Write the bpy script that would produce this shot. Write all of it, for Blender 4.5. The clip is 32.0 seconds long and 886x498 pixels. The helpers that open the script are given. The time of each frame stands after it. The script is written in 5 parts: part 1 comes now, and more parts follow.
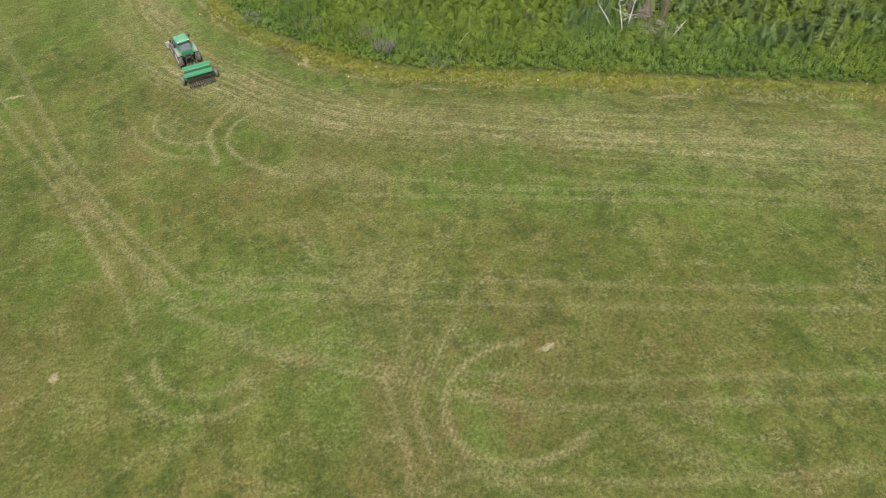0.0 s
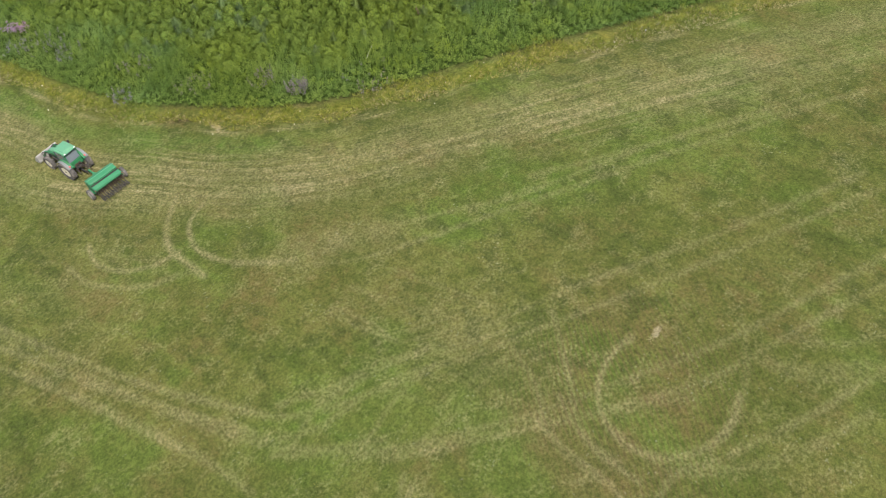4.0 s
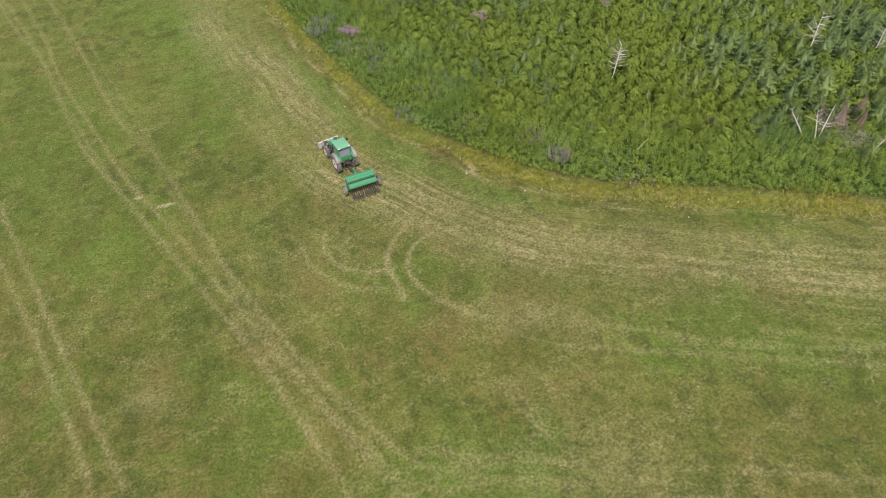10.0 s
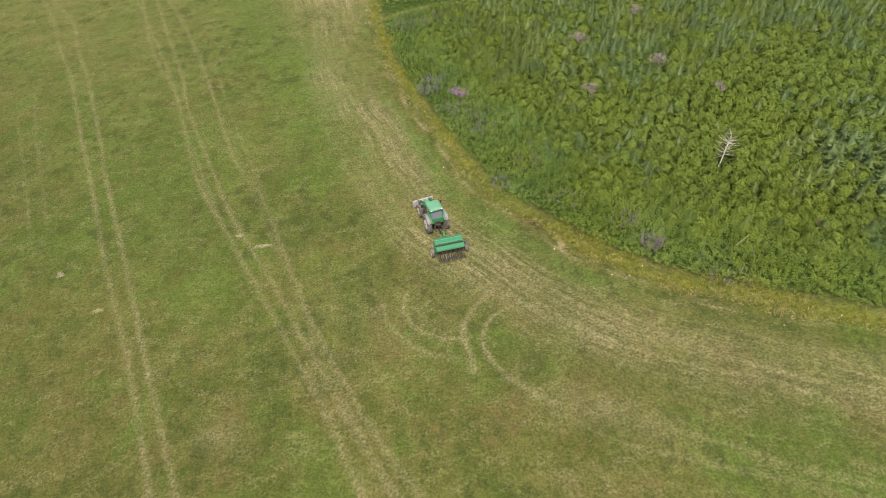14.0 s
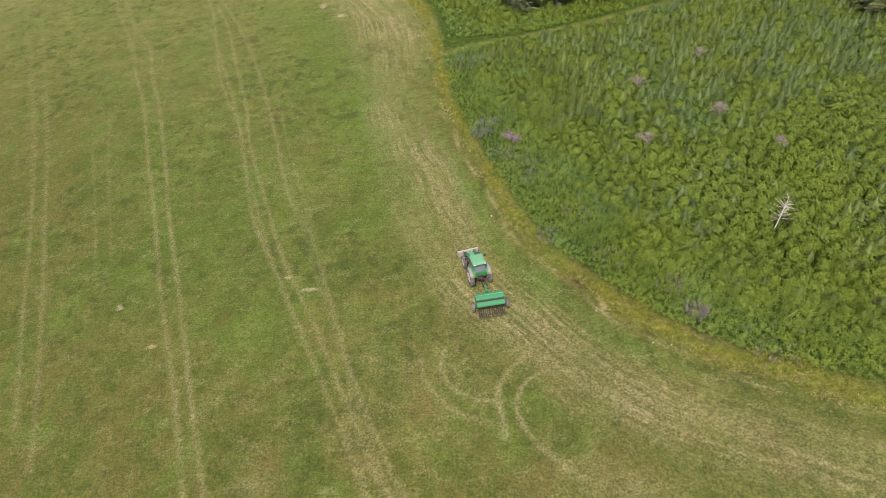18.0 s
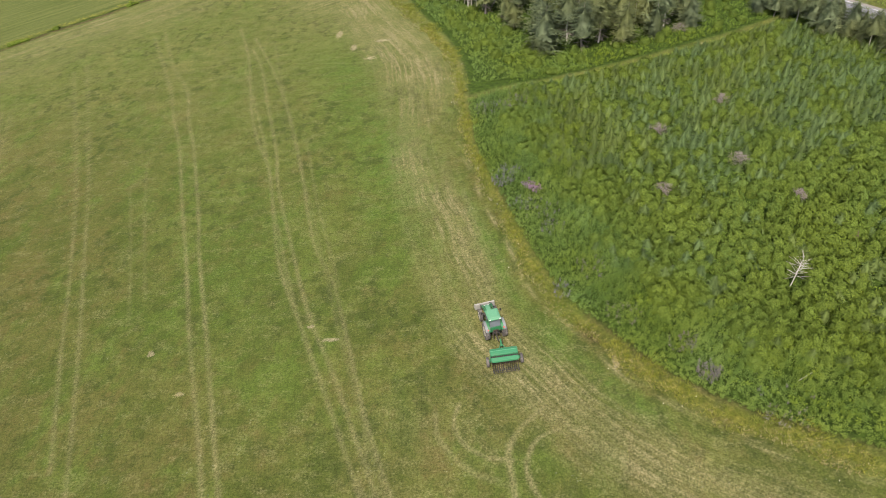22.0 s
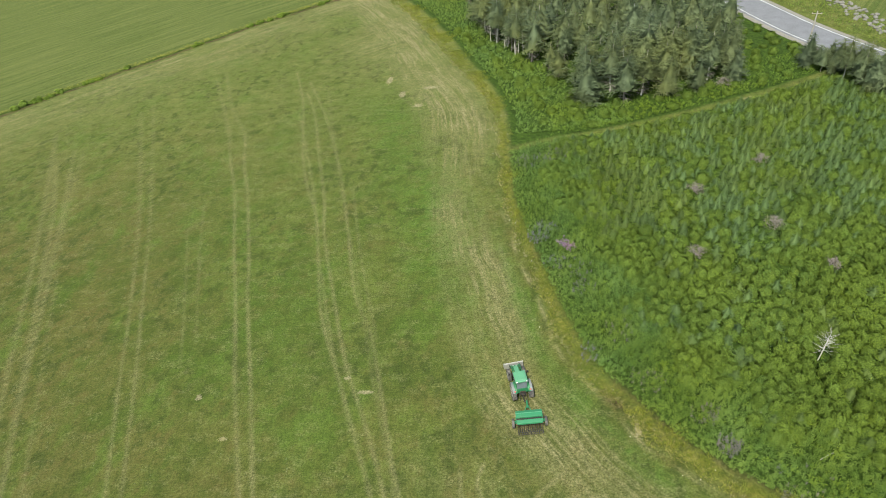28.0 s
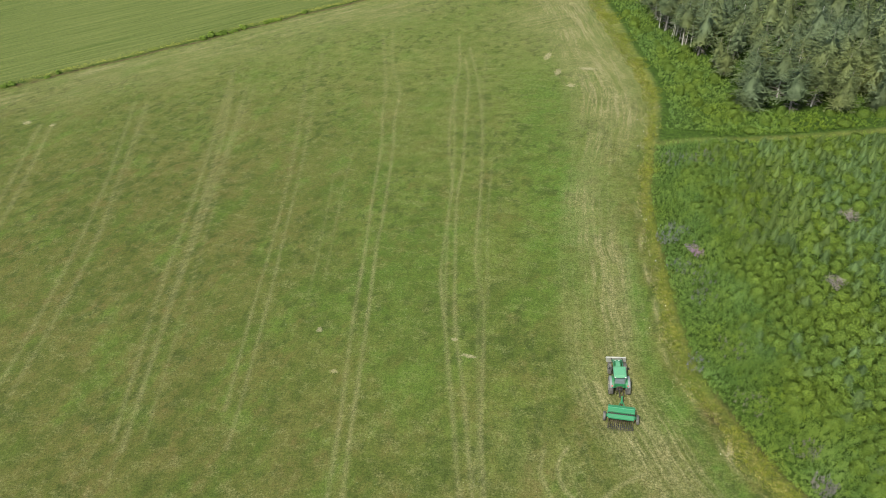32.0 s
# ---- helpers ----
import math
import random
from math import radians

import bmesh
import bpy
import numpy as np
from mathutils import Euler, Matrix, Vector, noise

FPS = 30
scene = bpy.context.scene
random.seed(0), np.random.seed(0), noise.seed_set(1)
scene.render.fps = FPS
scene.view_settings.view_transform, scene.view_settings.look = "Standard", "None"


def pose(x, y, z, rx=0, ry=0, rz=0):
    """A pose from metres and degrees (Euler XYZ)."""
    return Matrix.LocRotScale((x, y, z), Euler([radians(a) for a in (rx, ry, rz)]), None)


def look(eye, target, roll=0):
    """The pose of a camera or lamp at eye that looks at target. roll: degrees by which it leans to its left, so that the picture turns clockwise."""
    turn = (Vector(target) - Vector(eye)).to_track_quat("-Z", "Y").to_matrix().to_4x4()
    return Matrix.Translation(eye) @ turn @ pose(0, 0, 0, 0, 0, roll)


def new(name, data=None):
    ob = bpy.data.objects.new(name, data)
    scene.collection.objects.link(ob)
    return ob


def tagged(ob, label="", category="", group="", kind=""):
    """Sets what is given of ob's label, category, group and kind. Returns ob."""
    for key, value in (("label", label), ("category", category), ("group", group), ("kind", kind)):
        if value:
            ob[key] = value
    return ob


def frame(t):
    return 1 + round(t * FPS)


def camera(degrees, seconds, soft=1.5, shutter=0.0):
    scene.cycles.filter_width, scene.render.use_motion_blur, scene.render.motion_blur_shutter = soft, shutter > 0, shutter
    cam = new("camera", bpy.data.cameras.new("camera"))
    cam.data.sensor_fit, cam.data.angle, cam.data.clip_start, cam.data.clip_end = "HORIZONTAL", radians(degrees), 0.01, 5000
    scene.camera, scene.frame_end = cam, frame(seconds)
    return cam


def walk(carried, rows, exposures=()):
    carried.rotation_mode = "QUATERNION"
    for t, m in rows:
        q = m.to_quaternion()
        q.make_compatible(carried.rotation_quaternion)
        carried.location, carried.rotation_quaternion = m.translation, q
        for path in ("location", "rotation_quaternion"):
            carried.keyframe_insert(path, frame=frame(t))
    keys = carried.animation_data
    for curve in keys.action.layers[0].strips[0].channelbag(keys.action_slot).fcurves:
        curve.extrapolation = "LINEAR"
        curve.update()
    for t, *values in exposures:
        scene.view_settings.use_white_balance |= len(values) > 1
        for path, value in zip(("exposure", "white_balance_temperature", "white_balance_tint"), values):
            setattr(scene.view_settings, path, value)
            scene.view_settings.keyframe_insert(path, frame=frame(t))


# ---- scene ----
# ---- camera and its flight ----
cam = camera(65.19, 32.0, soft=0.95)
walk(cam, [
    (0, look((5.01, -69.60, 35.69), (17.78, -35.69, 1.24), 1.61)),
    (0.5, look((1.91, -67.13, 36.30), (17.51, -34.61, 1.68), 0.93)),
    (1, look((-1.08, -64.44, 36.94), (17.00, -33.52, 2.05), 0.12)),
    (1.5, look((-3.69, -61.76, 37.55), (16.49, -32.55, 2.34), -1.16)),
    (2, look((-5.65, -59.34, 38.09), (16.57, -32.50, 2.23), -2.11)),
    (2.5, look((-6.96, -57.50, 38.52), (16.95, -32.91, 2.14), -2.54)),
    (4.5, look((-7.40, -55.56, 39.46), (16.10, -31.43, 2.51), -2.07)),
    (5, look((-7.24, -55.31, 39.58), (15.91, -30.62, 2.78), -1.68)),
    (6, look((-6.78, -55.06, 39.72), (14.82, -28.54, 3.25), -1.16)),
    (7, look((-6.34, -55.09, 39.76), (12.27, -26.07, 3.55), -0.51)),
    (8, look((-6.01, -55.11, 39.75), (9.94, -23.63, 4.34), 0.13)),
    (9, look((-5.69, -55.01, 39.71), (8.01, -21.64, 5.08), 0.67)),
    (10, look((-5.39, -54.76, 39.70), (6.30, -19.98, 5.73), 1.13)),
    (11, look((-5.11, -54.43, 39.85), (4.83, -18.42, 6.62), 1.44)),
    (12, look((-4.83, -54.12, 40.23), (3.53, -17.27, 7.48), 1.53)),
    (13, look((-4.52, -53.89, 40.82), (2.36, -16.31, 8.58), 1.53)),
    (14, look((-4.14, -53.58, 41.57), (1.39, -15.37, 9.80), 1.29)),
    (14.5, look((-3.92, -53.32, 41.99), (0.92, -14.85, 10.43), 1.10)),
    (16.5, look((-2.88, -51.72, 44.06), (-0.27, -12.91, 12.64), 0.23)),
    (17, look((-2.70, -51.51, 44.54), (-0.57, -12.87, 12.89), 0.18)),
    (18, look((-2.39, -51.26, 45.50), (-1.13, -12.47, 13.98), 0.01)),
    (19, look((-2.02, -51.03, 46.56), (-1.50, -11.95, 15.37), -0.34)),
    (20, look((-1.57, -50.79, 47.66), (-1.70, -11.62, 16.58), -0.85)),
    (21, look((-1.14, -50.62, 48.69), (-1.81, -11.30, 17.81), -1.36)),
    (22, look((-0.77, -50.50, 49.63), (-1.87, -10.92, 19.09), -1.53)),
    (23, look((-0.43, -50.44, 50.48), (-1.94, -10.68, 20.20), -1.90)),
    (24, look((-0.08, -50.41, 51.24), (-1.99, -10.50, 21.18), -2.11)),
    (25, look((0.24, -50.36, 52.00), (-2.09, -10.25, 22.24), -2.31)),
    (25.5, look((0.38, -50.34, 52.43), (-2.16, -10.09, 22.88), -2.35)),
    (27.5, look((0.83, -50.44, 54.59), (-3.28, -10.09, 25.34), -2.72)),
    (28, look((1.02, -50.51, 55.13), (-3.61, -10.25, 25.85), -2.71)),
    (29, look((1.42, -50.71, 56.18), (-4.42, -10.74, 26.72), -2.74)),
    (29.5, look((1.60, -50.85, 56.65), (-5.43, -11.12, 27.11), -2.52)),
    (30, look((1.73, -51.01, 57.03), (-7.07, -11.71, 27.40), -2.14)),
    (30.5, look((1.82, -51.21, 57.29), (-8.89, -12.54, 27.46), -1.61)),
    (31, look((1.89, -51.45, 57.42), (-10.23, -13.47, 27.25), -1.20)),
    (31.5, look((1.96, -51.73, 57.42), (-11.03, -14.31, 26.91), -0.97)),
    (32, look((2.04, -52.05, 57.29), (-11.38, -15.10, 26.40), -0.82)),
], exposures=[(0.0, 0.26, 6500, 14), (6.0, 0.26, 6500, 14), (9.0, 0.25, 6600, 20), (20.0, 0.25, 6900, 18), (24.0, 0.25, 6600, 9), (27.0, 0.25, 6500, 0), (32.0, 0.25, 6500, 0)])

# ---- daylight: thin high cloud, sun from the south-south-west ----
SUN_ELEVATION, SUN_AZIMUTH = 56.0, 196.0  # degrees; azimuth clockwise from +y
world = bpy.data.worlds.new("sky")
scene.world = world
world.use_nodes = True
sky = world.node_tree.nodes.new("ShaderNodeTexSky")
sky.sky_type, sky.sun_disc = "NISHITA", False
sky.sun_elevation, sky.sun_rotation = radians(SUN_ELEVATION), radians(SUN_AZIMUTH)
sky.dust_density = 2.5
world.node_tree.links.new(sky.outputs[0], world.node_tree.nodes["Background"].inputs[0])
world.node_tree.nodes["Background"].inputs[1].default_value = 0.125
sun_data = bpy.data.lights.new("sun", "SUN")
sun_data.energy, sun_data.angle, sun_data.color = 4.6, radians(2.0), (1.0, 0.95, 0.86)
sun = new("sun", sun_data)
_a, _e = radians(SUN_AZIMUTH), radians(SUN_ELEVATION)
SUN_DIR = Vector((math.sin(_a) * math.cos(_e), math.cos(_a) * math.cos(_e), math.sin(_e)))
sun.matrix_world = look(SUN_DIR * 150, (0, 0, 0))

rng = np.random.default_rng(7)
SLOPE = math.tan(radians(5.0))


def gz(x):
    """Height of the ground: the field climbs gently towards +x and levels off far away."""
    x = np.asarray(x, float)
    far = np.abs(x)
    return SLOPE * np.sign(x) * np.where(far < 160, far, 160 + 80 * np.tanh((far - 160) / 80))


# ---- node helpers ----
class Nodes:
    def __init__(self, name):
        self.mat = bpy.data.materials.new(name)
        self.mat.use_nodes = True
        self.t = self.mat.node_tree
        self.bsdf = self.t.nodes["Principled BSDF"]
        self.out = self.t.nodes["Material Output"]

    def n(self, kind, **values):
        node = self.t.nodes.new("ShaderNode" + kind)
        for key, value in values.items():
            if key in node.inputs:
                self.to(value, node.inputs[key])
        return node

    def to(self, value, socket):
        if isinstance(value, bpy.types.NodeSocket):
            self.t.links.new(value, socket)
        elif isinstance(value, (tuple, list)) and socket.type == "RGBA":
            socket.default_value = (*value[:3], 1.0)
        else:
            socket.default_value = value

    def noise(self, scale, vector=None, detail=3.0, rough=0.6, kind="Fac"):
        node = self.n("TexNoise", Scale=scale, Detail=detail, Roughness=rough)
        self.to(vector if vector is not None else self.place(), node.inputs["Vector"])
        return node.outputs[0 if kind == "Fac" else 1]

    def place(self):
        return self.n("NewGeometry").outputs["Position"]

    def attr(self, name, vector=False):
        node = self.n("Attribute")
        node.attribute_name = name
        return node.outputs["Vector" if vector else "Fac"]

    def math(self, op, a, b=0.5):
        node = self.n("Math")
        node.operation = op
        self.to(a, node.inputs[0]), self.to(b, node.inputs[1])
        return node.outputs[0]

    def ramp(self, value, lo, hi, a=0.0, b=1.0):
        node = self.n("MapRange")
        self.to(value, node.inputs[0])
        for k, v in zip((1, 2, 3, 4), (lo, hi, a, b)):
            node.inputs[k].default_value = v
        return node.outputs[0]

    def mix(self, fac, a, b, blend="MIX"):
        node = self.n("Mix")
        node.data_type, node.blend_type = "RGBA", blend
        self.to(fac, node.inputs[0]), self.to(a, node.inputs[6]), self.to(b, node.inputs[7])
        return node.outputs[2]

    def stretch(self, vector, scale, shift=0.0):
        node = self.n("Mapping")
        node.inputs["Location"].default_value = (shift, shift * 0.7, 0.0)
        self.to(vector, node.inputs["Vector"])
        node.inputs["Scale"].default_value = scale
        return node.outputs[0]

    def bump(self, height, strength=0.5, distance=0.05):
        node = self.n("Bump", Strength=strength, Distance=distance)
        self.to(height, node.inputs["Height"])
        self.to(node.outputs[0], self.bsdf.inputs["Normal"])

    def done(self, colour, rough=0.8, metal=0.0, spec=0.3):
        self.to(colour, self.bsdf.inputs["Base Color"])
        self.to(rough, self.bsdf.inputs["Roughness"])
        self.to(metal, self.bsdf.inputs["Metallic"])
        self.to(spec, self.bsdf.inputs["Specular IOR Level"])
        return self.mat


def leaf_material(name, dark, light, thin=0.3, plant=0.35):
    """Foliage: each leaf clump and each plant a little different, light shining through."""
    k = Nodes(name)
    leaf = k.n("NewGeometry").outputs["Random Per Island"]
    each = k.math("ADD", k.n("ObjectInfo").outputs["Random"], k.attr("tone"))
    patch = k.noise(plant, detail=2.0)
    mix = k.math("ADD", k.math("MULTIPLY", leaf, 0.17), k.math("ADD", k.math("MULTIPLY", each, 0.46), k.math("ADD", k.ramp(patch, 0.38, 0.62, -0.05, 0.35), k.ramp(k.noise(plant * 3.5, None, 2.0), 0.38, 0.62, 0.0, 0.26))))
    colour = k.mix(mix, dark, light)
    hue = k.ramp(k.noise(0.085, None, 3.0), 0.40, 0.60)
    colour = k.mix(1.0, colour, k.mix(hue, (0.95, 1.0, 1.14), (1.08, 1.02, 0.80)), "MULTIPLY")
    k.done(colour, 0.62, 0.0, 0.25)
    through_leaf = k.n("BsdfTranslucent")
    k.to(colour, through_leaf.inputs[0])
    both = k.n("MixShader")
    both.inputs[0].default_value = thin
    k.to(k.bsdf.outputs[0], both.inputs[1]), k.to(through_leaf.outputs[0], both.inputs[2])
    k.to(both.outputs[0], k.out.inputs[0])
    return k.mat


def plain(name, colour, rough=0.6, metal=0.0, wear=0.25, scale=6.0, dirt=(0.16, 0.13, 0.09)):
    """Paint, rubber or metal with dust in large stains and fine grain."""
    k = Nodes(name)
    where = k.n("TexCoord").outputs["Object"]
    stain = k.ramp(k.noise(scale * 0.35, where, 4.0), 0.45, 0.75, 0.0, wear)
    grain = k.ramp(k.noise(scale * 9, where, 2.0), 0.3, 0.7, 0.85, 1.1)
    colour = k.mix(stain, colour, dirt)
    shade = k.mix(1.0, colour, grain, "MULTIPLY")
    k.bump(k.noise(scale * 6, where, 2.0), 0.15, 0.01)
    return k.done(shade, k.ramp(stain, 0.0, 1.0, rough, 0.9), metal, 0.4)


# ---- curves of the plan ----
def spline(points, step=1.5):
    """A smooth line through the points, in even steps."""
    p = np.array(points, float)
    q = np.vstack([2 * p[0] - p[1], p, 2 * p[-1] - p[-2]])
    out = []
    for i in range(1, len(q) - 2):
        count = max(2, int(np.linalg.norm(q[i + 1] - q[i]) / step))
        u = (np.arange(count) / count)[:, None]
        out.append(0.5 * (2 * q[i] + (q[i + 1] - q[i - 1]) * u + (2 * q[i - 1] - 5 * q[i] + 4 * q[i + 1] - q[i + 2]) * u ** 2
                          + (3 * q[i] - q[i - 1] - 3 * q[i + 1] + q[i + 2]) * u ** 3))
    return np.vstack(out + [p[-1:]])


def along(line, x, y):
    """Signed distance to a line (positive to its left) and the way along it, for arrays of places."""
    a, b = line[:-1], line[1:]
    d = b - a
    lengths = np.hypot(d[:, 0], d[:, 1])
    starts = np.r_[0, np.cumsum(lengths)[:-1]]
    best, side, way = np.full(x.shape, 1e9), np.ones(x.shape), np.zeros(x.shape)
    for (ax, ay), (dx, dy), n, s in zip(a, d, lengths, starts):
        u = np.clip(((x - ax) * dx + (y - ay) * dy) / (n * n), 0, 1)
        ox, oy = x - ax - u * dx, y - ay - u * dy
        far = np.hypot(ox, oy)
        near = far < best
        best = np.where(near, far, best)
        side = np.where(near, np.sign(dx * (y - ay) - dy * (x - ax)), side)
        way = np.where(near, s + u * n, way)
    return best * side, way


def inside(polygon, x, y):
    hit = np.zeros(x.shape, bool)
    for (ax, ay), (bx, by) in zip(polygon, polygon[1:] + polygon[:1]):
        cross = (ay > y) != (by > y)
        hit ^= cross & (x < (bx - ax) * (y - ay) / (by - ay + 1e-12) + ax)
    return hit


# the edge of the mown field, from the far end round the bend to the south-east: tall growth lies to its left
EDGE = spline([(-70, 215), (-33, 148), (-22, 124), (-11.5, 96), (-4.8, 79), (-1.8, 66.5), (-0.6, 51), (0.4, 38), (2.4, 27.5), (4.5, 18), (6.8, 8.5),
               (9, 2.2), (12, -2), (15, -6.8), (18.8, -11), (22.8, -14.2), (31, -18.8), (43, -25.6), (58, -34.4), (90, -53), (150, -90)], 2.5)
PATH = spline([(0, 53.4), (6.6, 56.0), (14.2, 57.6), (24.9, 60.6), (40, 66.2), (50.6, 71), (60, 76.0)], 2.5)
HEDGE = spline([(-210, -10), (-149, 56.5), (-117, 90), (-101, 108.5), (-86.5, 123.5), (-71.5, 139.6), (-56.5, 153), (-30, 176)], 4)
ROAD = spline([(46, 160), (49, 135), (54.6, 117.6), (59.6, 99.8), (63.8, 88.2), (69.2, 74.6), (77.6, 58.4), (92, 38), (125, 5), (180, -40)], 3)
FOREST = [(-16, 150), (-10, 137), (-3.5, 106), (9, 86), (15.5, 68.5), (27, 68.5), (38, 72.5), (42.5, 74), (45.5, 86), (46, 108), (42, 130), (36, 150)]


def edge_d(x, y):
    return along(EDGE, x, y)


# ---- the ground: one sheet with tracks, worn and lush patches ----
def steps(core, far):
    """Grid lines: given (start, stop, step) spans, then ever wider to the horizon."""
    lines = np.concatenate([np.arange(a, b, s) for a, b, s in core])
    out = [lines[-1]]
    gap = core[-1][2]
    while out[-1] < far:
        gap *= 1.35
        out.append(out[-1] + gap)
    low = [lines[0]]
    gap = core[0][2]
    while low[-1] > -far:
        gap *= 1.35
        low.append(low[-1] - gap)
    return np.r_[low[:0:-1], lines, out[1:]]


GX = steps([(-135, -52, 0.55), (-52, 24, 0.26), (24, 62, 0.45), (62, 78, 1.0)], 2500)
GY = steps([(-66, 42, 0.26), (42, 150, 0.7)], 2500)
XX, YY = np.meshgrid(GX, GY)
worn = np.zeros(XX.shape)


def track(*args):
    """A wheel track worn into the sward: the points of its line, its width, its strength."""
    *points, width, strength = args
    line = spline(points, 1.2)
    for (ax, ay), (bx, by) in zip(line[:-1], line[1:]):
        i0, i1 = np.searchsorted(GX, (min(ax, bx) - 1.5, max(ax, bx) + 1.5))
        j0, j1 = np.searchsorted(GY, (min(ay, by) - 1.5, max(ay, by) + 1.5))
        x, y = XX[j0:j1, i0:i1], YY[j0:j1, i0:i1]
        dx, dy = bx - ax, by - ay
        u = np.clip(((x - ax) * dx + (y - ay) * dy) / (dx * dx + dy * dy + 1e-9), 0, 1)
        far = np.hypot(x - ax - u * dx, y - ay - u * dy)
        worn[j0:j1, i0:i1] = np.maximum(worn[j0:j1, i0:i1], min(1.0, 0.95 * strength) * np.exp(-(far / (width * 0.42 + 0.05)) ** 2))


CIRCLES = ((17.85, -49.4, 4.7, 4.0, 70, 300),)
track((-79.4, 83.6), (-59.4, 40.1), (-49.1, 15.6), (-44.5, 3.5), (-37.4, -14.2), 0.38, 0.60)
track((-78.1, 86.6), (-74.1, 78.2), (-60.4, 47.0), (-55.0, 34.5), (-47.0, 14.6), (-43.1, 5.0), (-36.9, -11.1), (-34.2, -18.7), 0.38, 0.60)
track((-67.9, 99.7), (-63.5, 90.1), (-54.1, 69.4), (-50.0, 58.3), (-45.0, 46.2), (-38.9, 28.6), (-34.1, 15.2), (-29.4, 1.4), (-24.9, -10.6), (-21.3, -21.1), (-19.5, -26.9), 0.40, 0.71)
track((-66.9, 103.5), (-57.3, 80.8), (-50.6, 68.3), (-46.1, 54.7), (-42.6, 46.0), (-35.2, 24.2), (-33.6, 18.7), (-27.7, 1.9), (-23.3, -11.0), (-19.7, -21.3), (-17.4, -27.8), 0.40, 0.71)
track((-48.3, 99.8), (-42.1, 81.5), (-36.2, 58.7), (-32.4, 46.6), (-28.0, 35.4), (-22.6, 15.0), (-17.3, 1.9), (-12.4, -9.8), (-8.5, -19.6), (-5.1, -29.5), 0.40, 0.67)
track((-42.3, 86.0), (-37.9, 74.8), (-33.0, 57.7), (-28.2, 41.4), (-25.9, 31.4), (-21.0, 16.1), (-17.1, 4.6), (-13.1, -4.6), (-8.6, -15.9), (-4.7, -25.1), (-1.3, -32.1), 0.40, 0.67)
track((-43.4, 92.7), (-35.7, 74.3), (-30.0, 58.1), (-26.5, 46.8), (-22.8, 33.5), (-18.6, 17.5), (-15.2, 9.9), (-12.0, -0.9), (-9.1, -11.0), (-4.2, -23.8), (-0.1, -31.8), 0.40, 0.67)
track((-107.2, 55.2), (-88.7, 25.3), (-76.7, 3.3), (-66.8, -18.0), 0.56, 0.63)
track((-104.2, 55.6), (-86.5, 25.7), (-74.0, 3.9), (-64.0, -19.0), 0.56, 0.63)
track((-95.0, 75.3), (-73.1, 32.1), (-59.4, 3.3), (-47.1, -21.1), 0.56, 0.63)
track((-85.9, 66.8), (-67.5, 27.4), (-56.1, 1.6), (-45.1, -22.0), 0.56, 0.63)
track((-88.1, 63.8), (-74.2, 38.5), (-63.0, 15.3), (-50.9, -9.4), 0.56, 0.63)
track((11.2, -23.2), (20.7, -29.4), (24.5, -31.8), (36.3, -36.9), (49.2, -43.6), 0.44, 0.50)
track((5.6, -19.9), (12.3, -26.8), (24.1, -32.7), (35.5, -38.2), (48.3, -44.6), 0.44, 0.50)
track((0.8, -31.8), (10.8, -36.5), (20.7, -40.6), (30.8, -45.4), (42.8, -50.5), 0.44, 0.50)
track((2.5, -34.2), (10.4, -38.0), (19.9, -42.5), (29.8, -46.9), (41.5, -51.8), 0.44, 0.50)
track((2.0, -38.2), (9.1, -43.0), (14.6, -46.1), (23.7, -50.5), (29.9, -52.7), (38.0, -55.6), 0.44, 0.50)
track((2.9, -39.5), (9.8, -44.4), (19.3, -50.5), (25.9, -53.0), (36.8, -56.9), 0.44, 0.50)
track((19.7, -17.3), (26.2, -21.7), (32.8, -25.0), (41.5, -28.7), (55.7, -36.7), 0.44, 0.50)
track((13.2, -13.7), (23.6, -21.5), (32.0, -26.5), (44.1, -32.8), (54.7, -37.8), 0.44, 0.50)
track((16.5, -54.3), (23.3, -57.1), (33.6, -60.3), 0.44, 0.50)
track((11.2, -53.0), (12.3, -52.6), (14.1, -52.8), (15.9, -54.1), 0.36, 0.67)
track((-2.7, -38.2), (-2.3, -40.4), (-0.5, -41.9), (1.5, -42.1), (3.0, -41.0), 0.36, 0.50)
track((-3.8, -40.0), (-2.7, -42.4), (-0.7, -43.6), (1.6, -43.9), (3.5, -42.9), 0.36, 0.46)
track((13.1, -44.6), (12.1, -46.8), (11.6, -49.0), (11.8, -51.4), 0.36, 0.71)
track((10.9, -44.6), (10.5, -47.0), (10.6, -50.2), (9.9, -52.4), 0.36, 0.71)
track((-0.8, -9.2), (-1.3, -10.8), (-1.1, -12.4), (-0.1, -14.0), (1.4, -15.0), (2.9, -15.4), (3.6, -15.5), 0.40, 1.15)
track((6.8, -10.1), (4.7, -12.0), (3.4, -14.1), (3.3, -16.0), (3.6, -19.0), 0.56, 1.15)
track((7.9, -12.5), (6.0, -13.3), (5.0, -14.9), (4.7, -16.6), (5.3, -18.7), (6.6, -20.7), (9.1, -23.2), 0.40, 1.15)
track((-3.1, -12.2), (-1.5, -14.9), (1.0, -16.7), (3.2, -17.9), 0.48, 0.50)
track((17.6, -40.6), (15.8, -42.8), (14.2, -44.7), (12.7, -46.2), (11.8, -47.9), (11.9, -49.9), 0.64, 0.52)
track((13.7, -40.3), (13.1, -42.3), (12.1, -44.0), (10.9, -45.5), (10.4, -47.4), (10.5, -49.8), 0.64, 0.50)
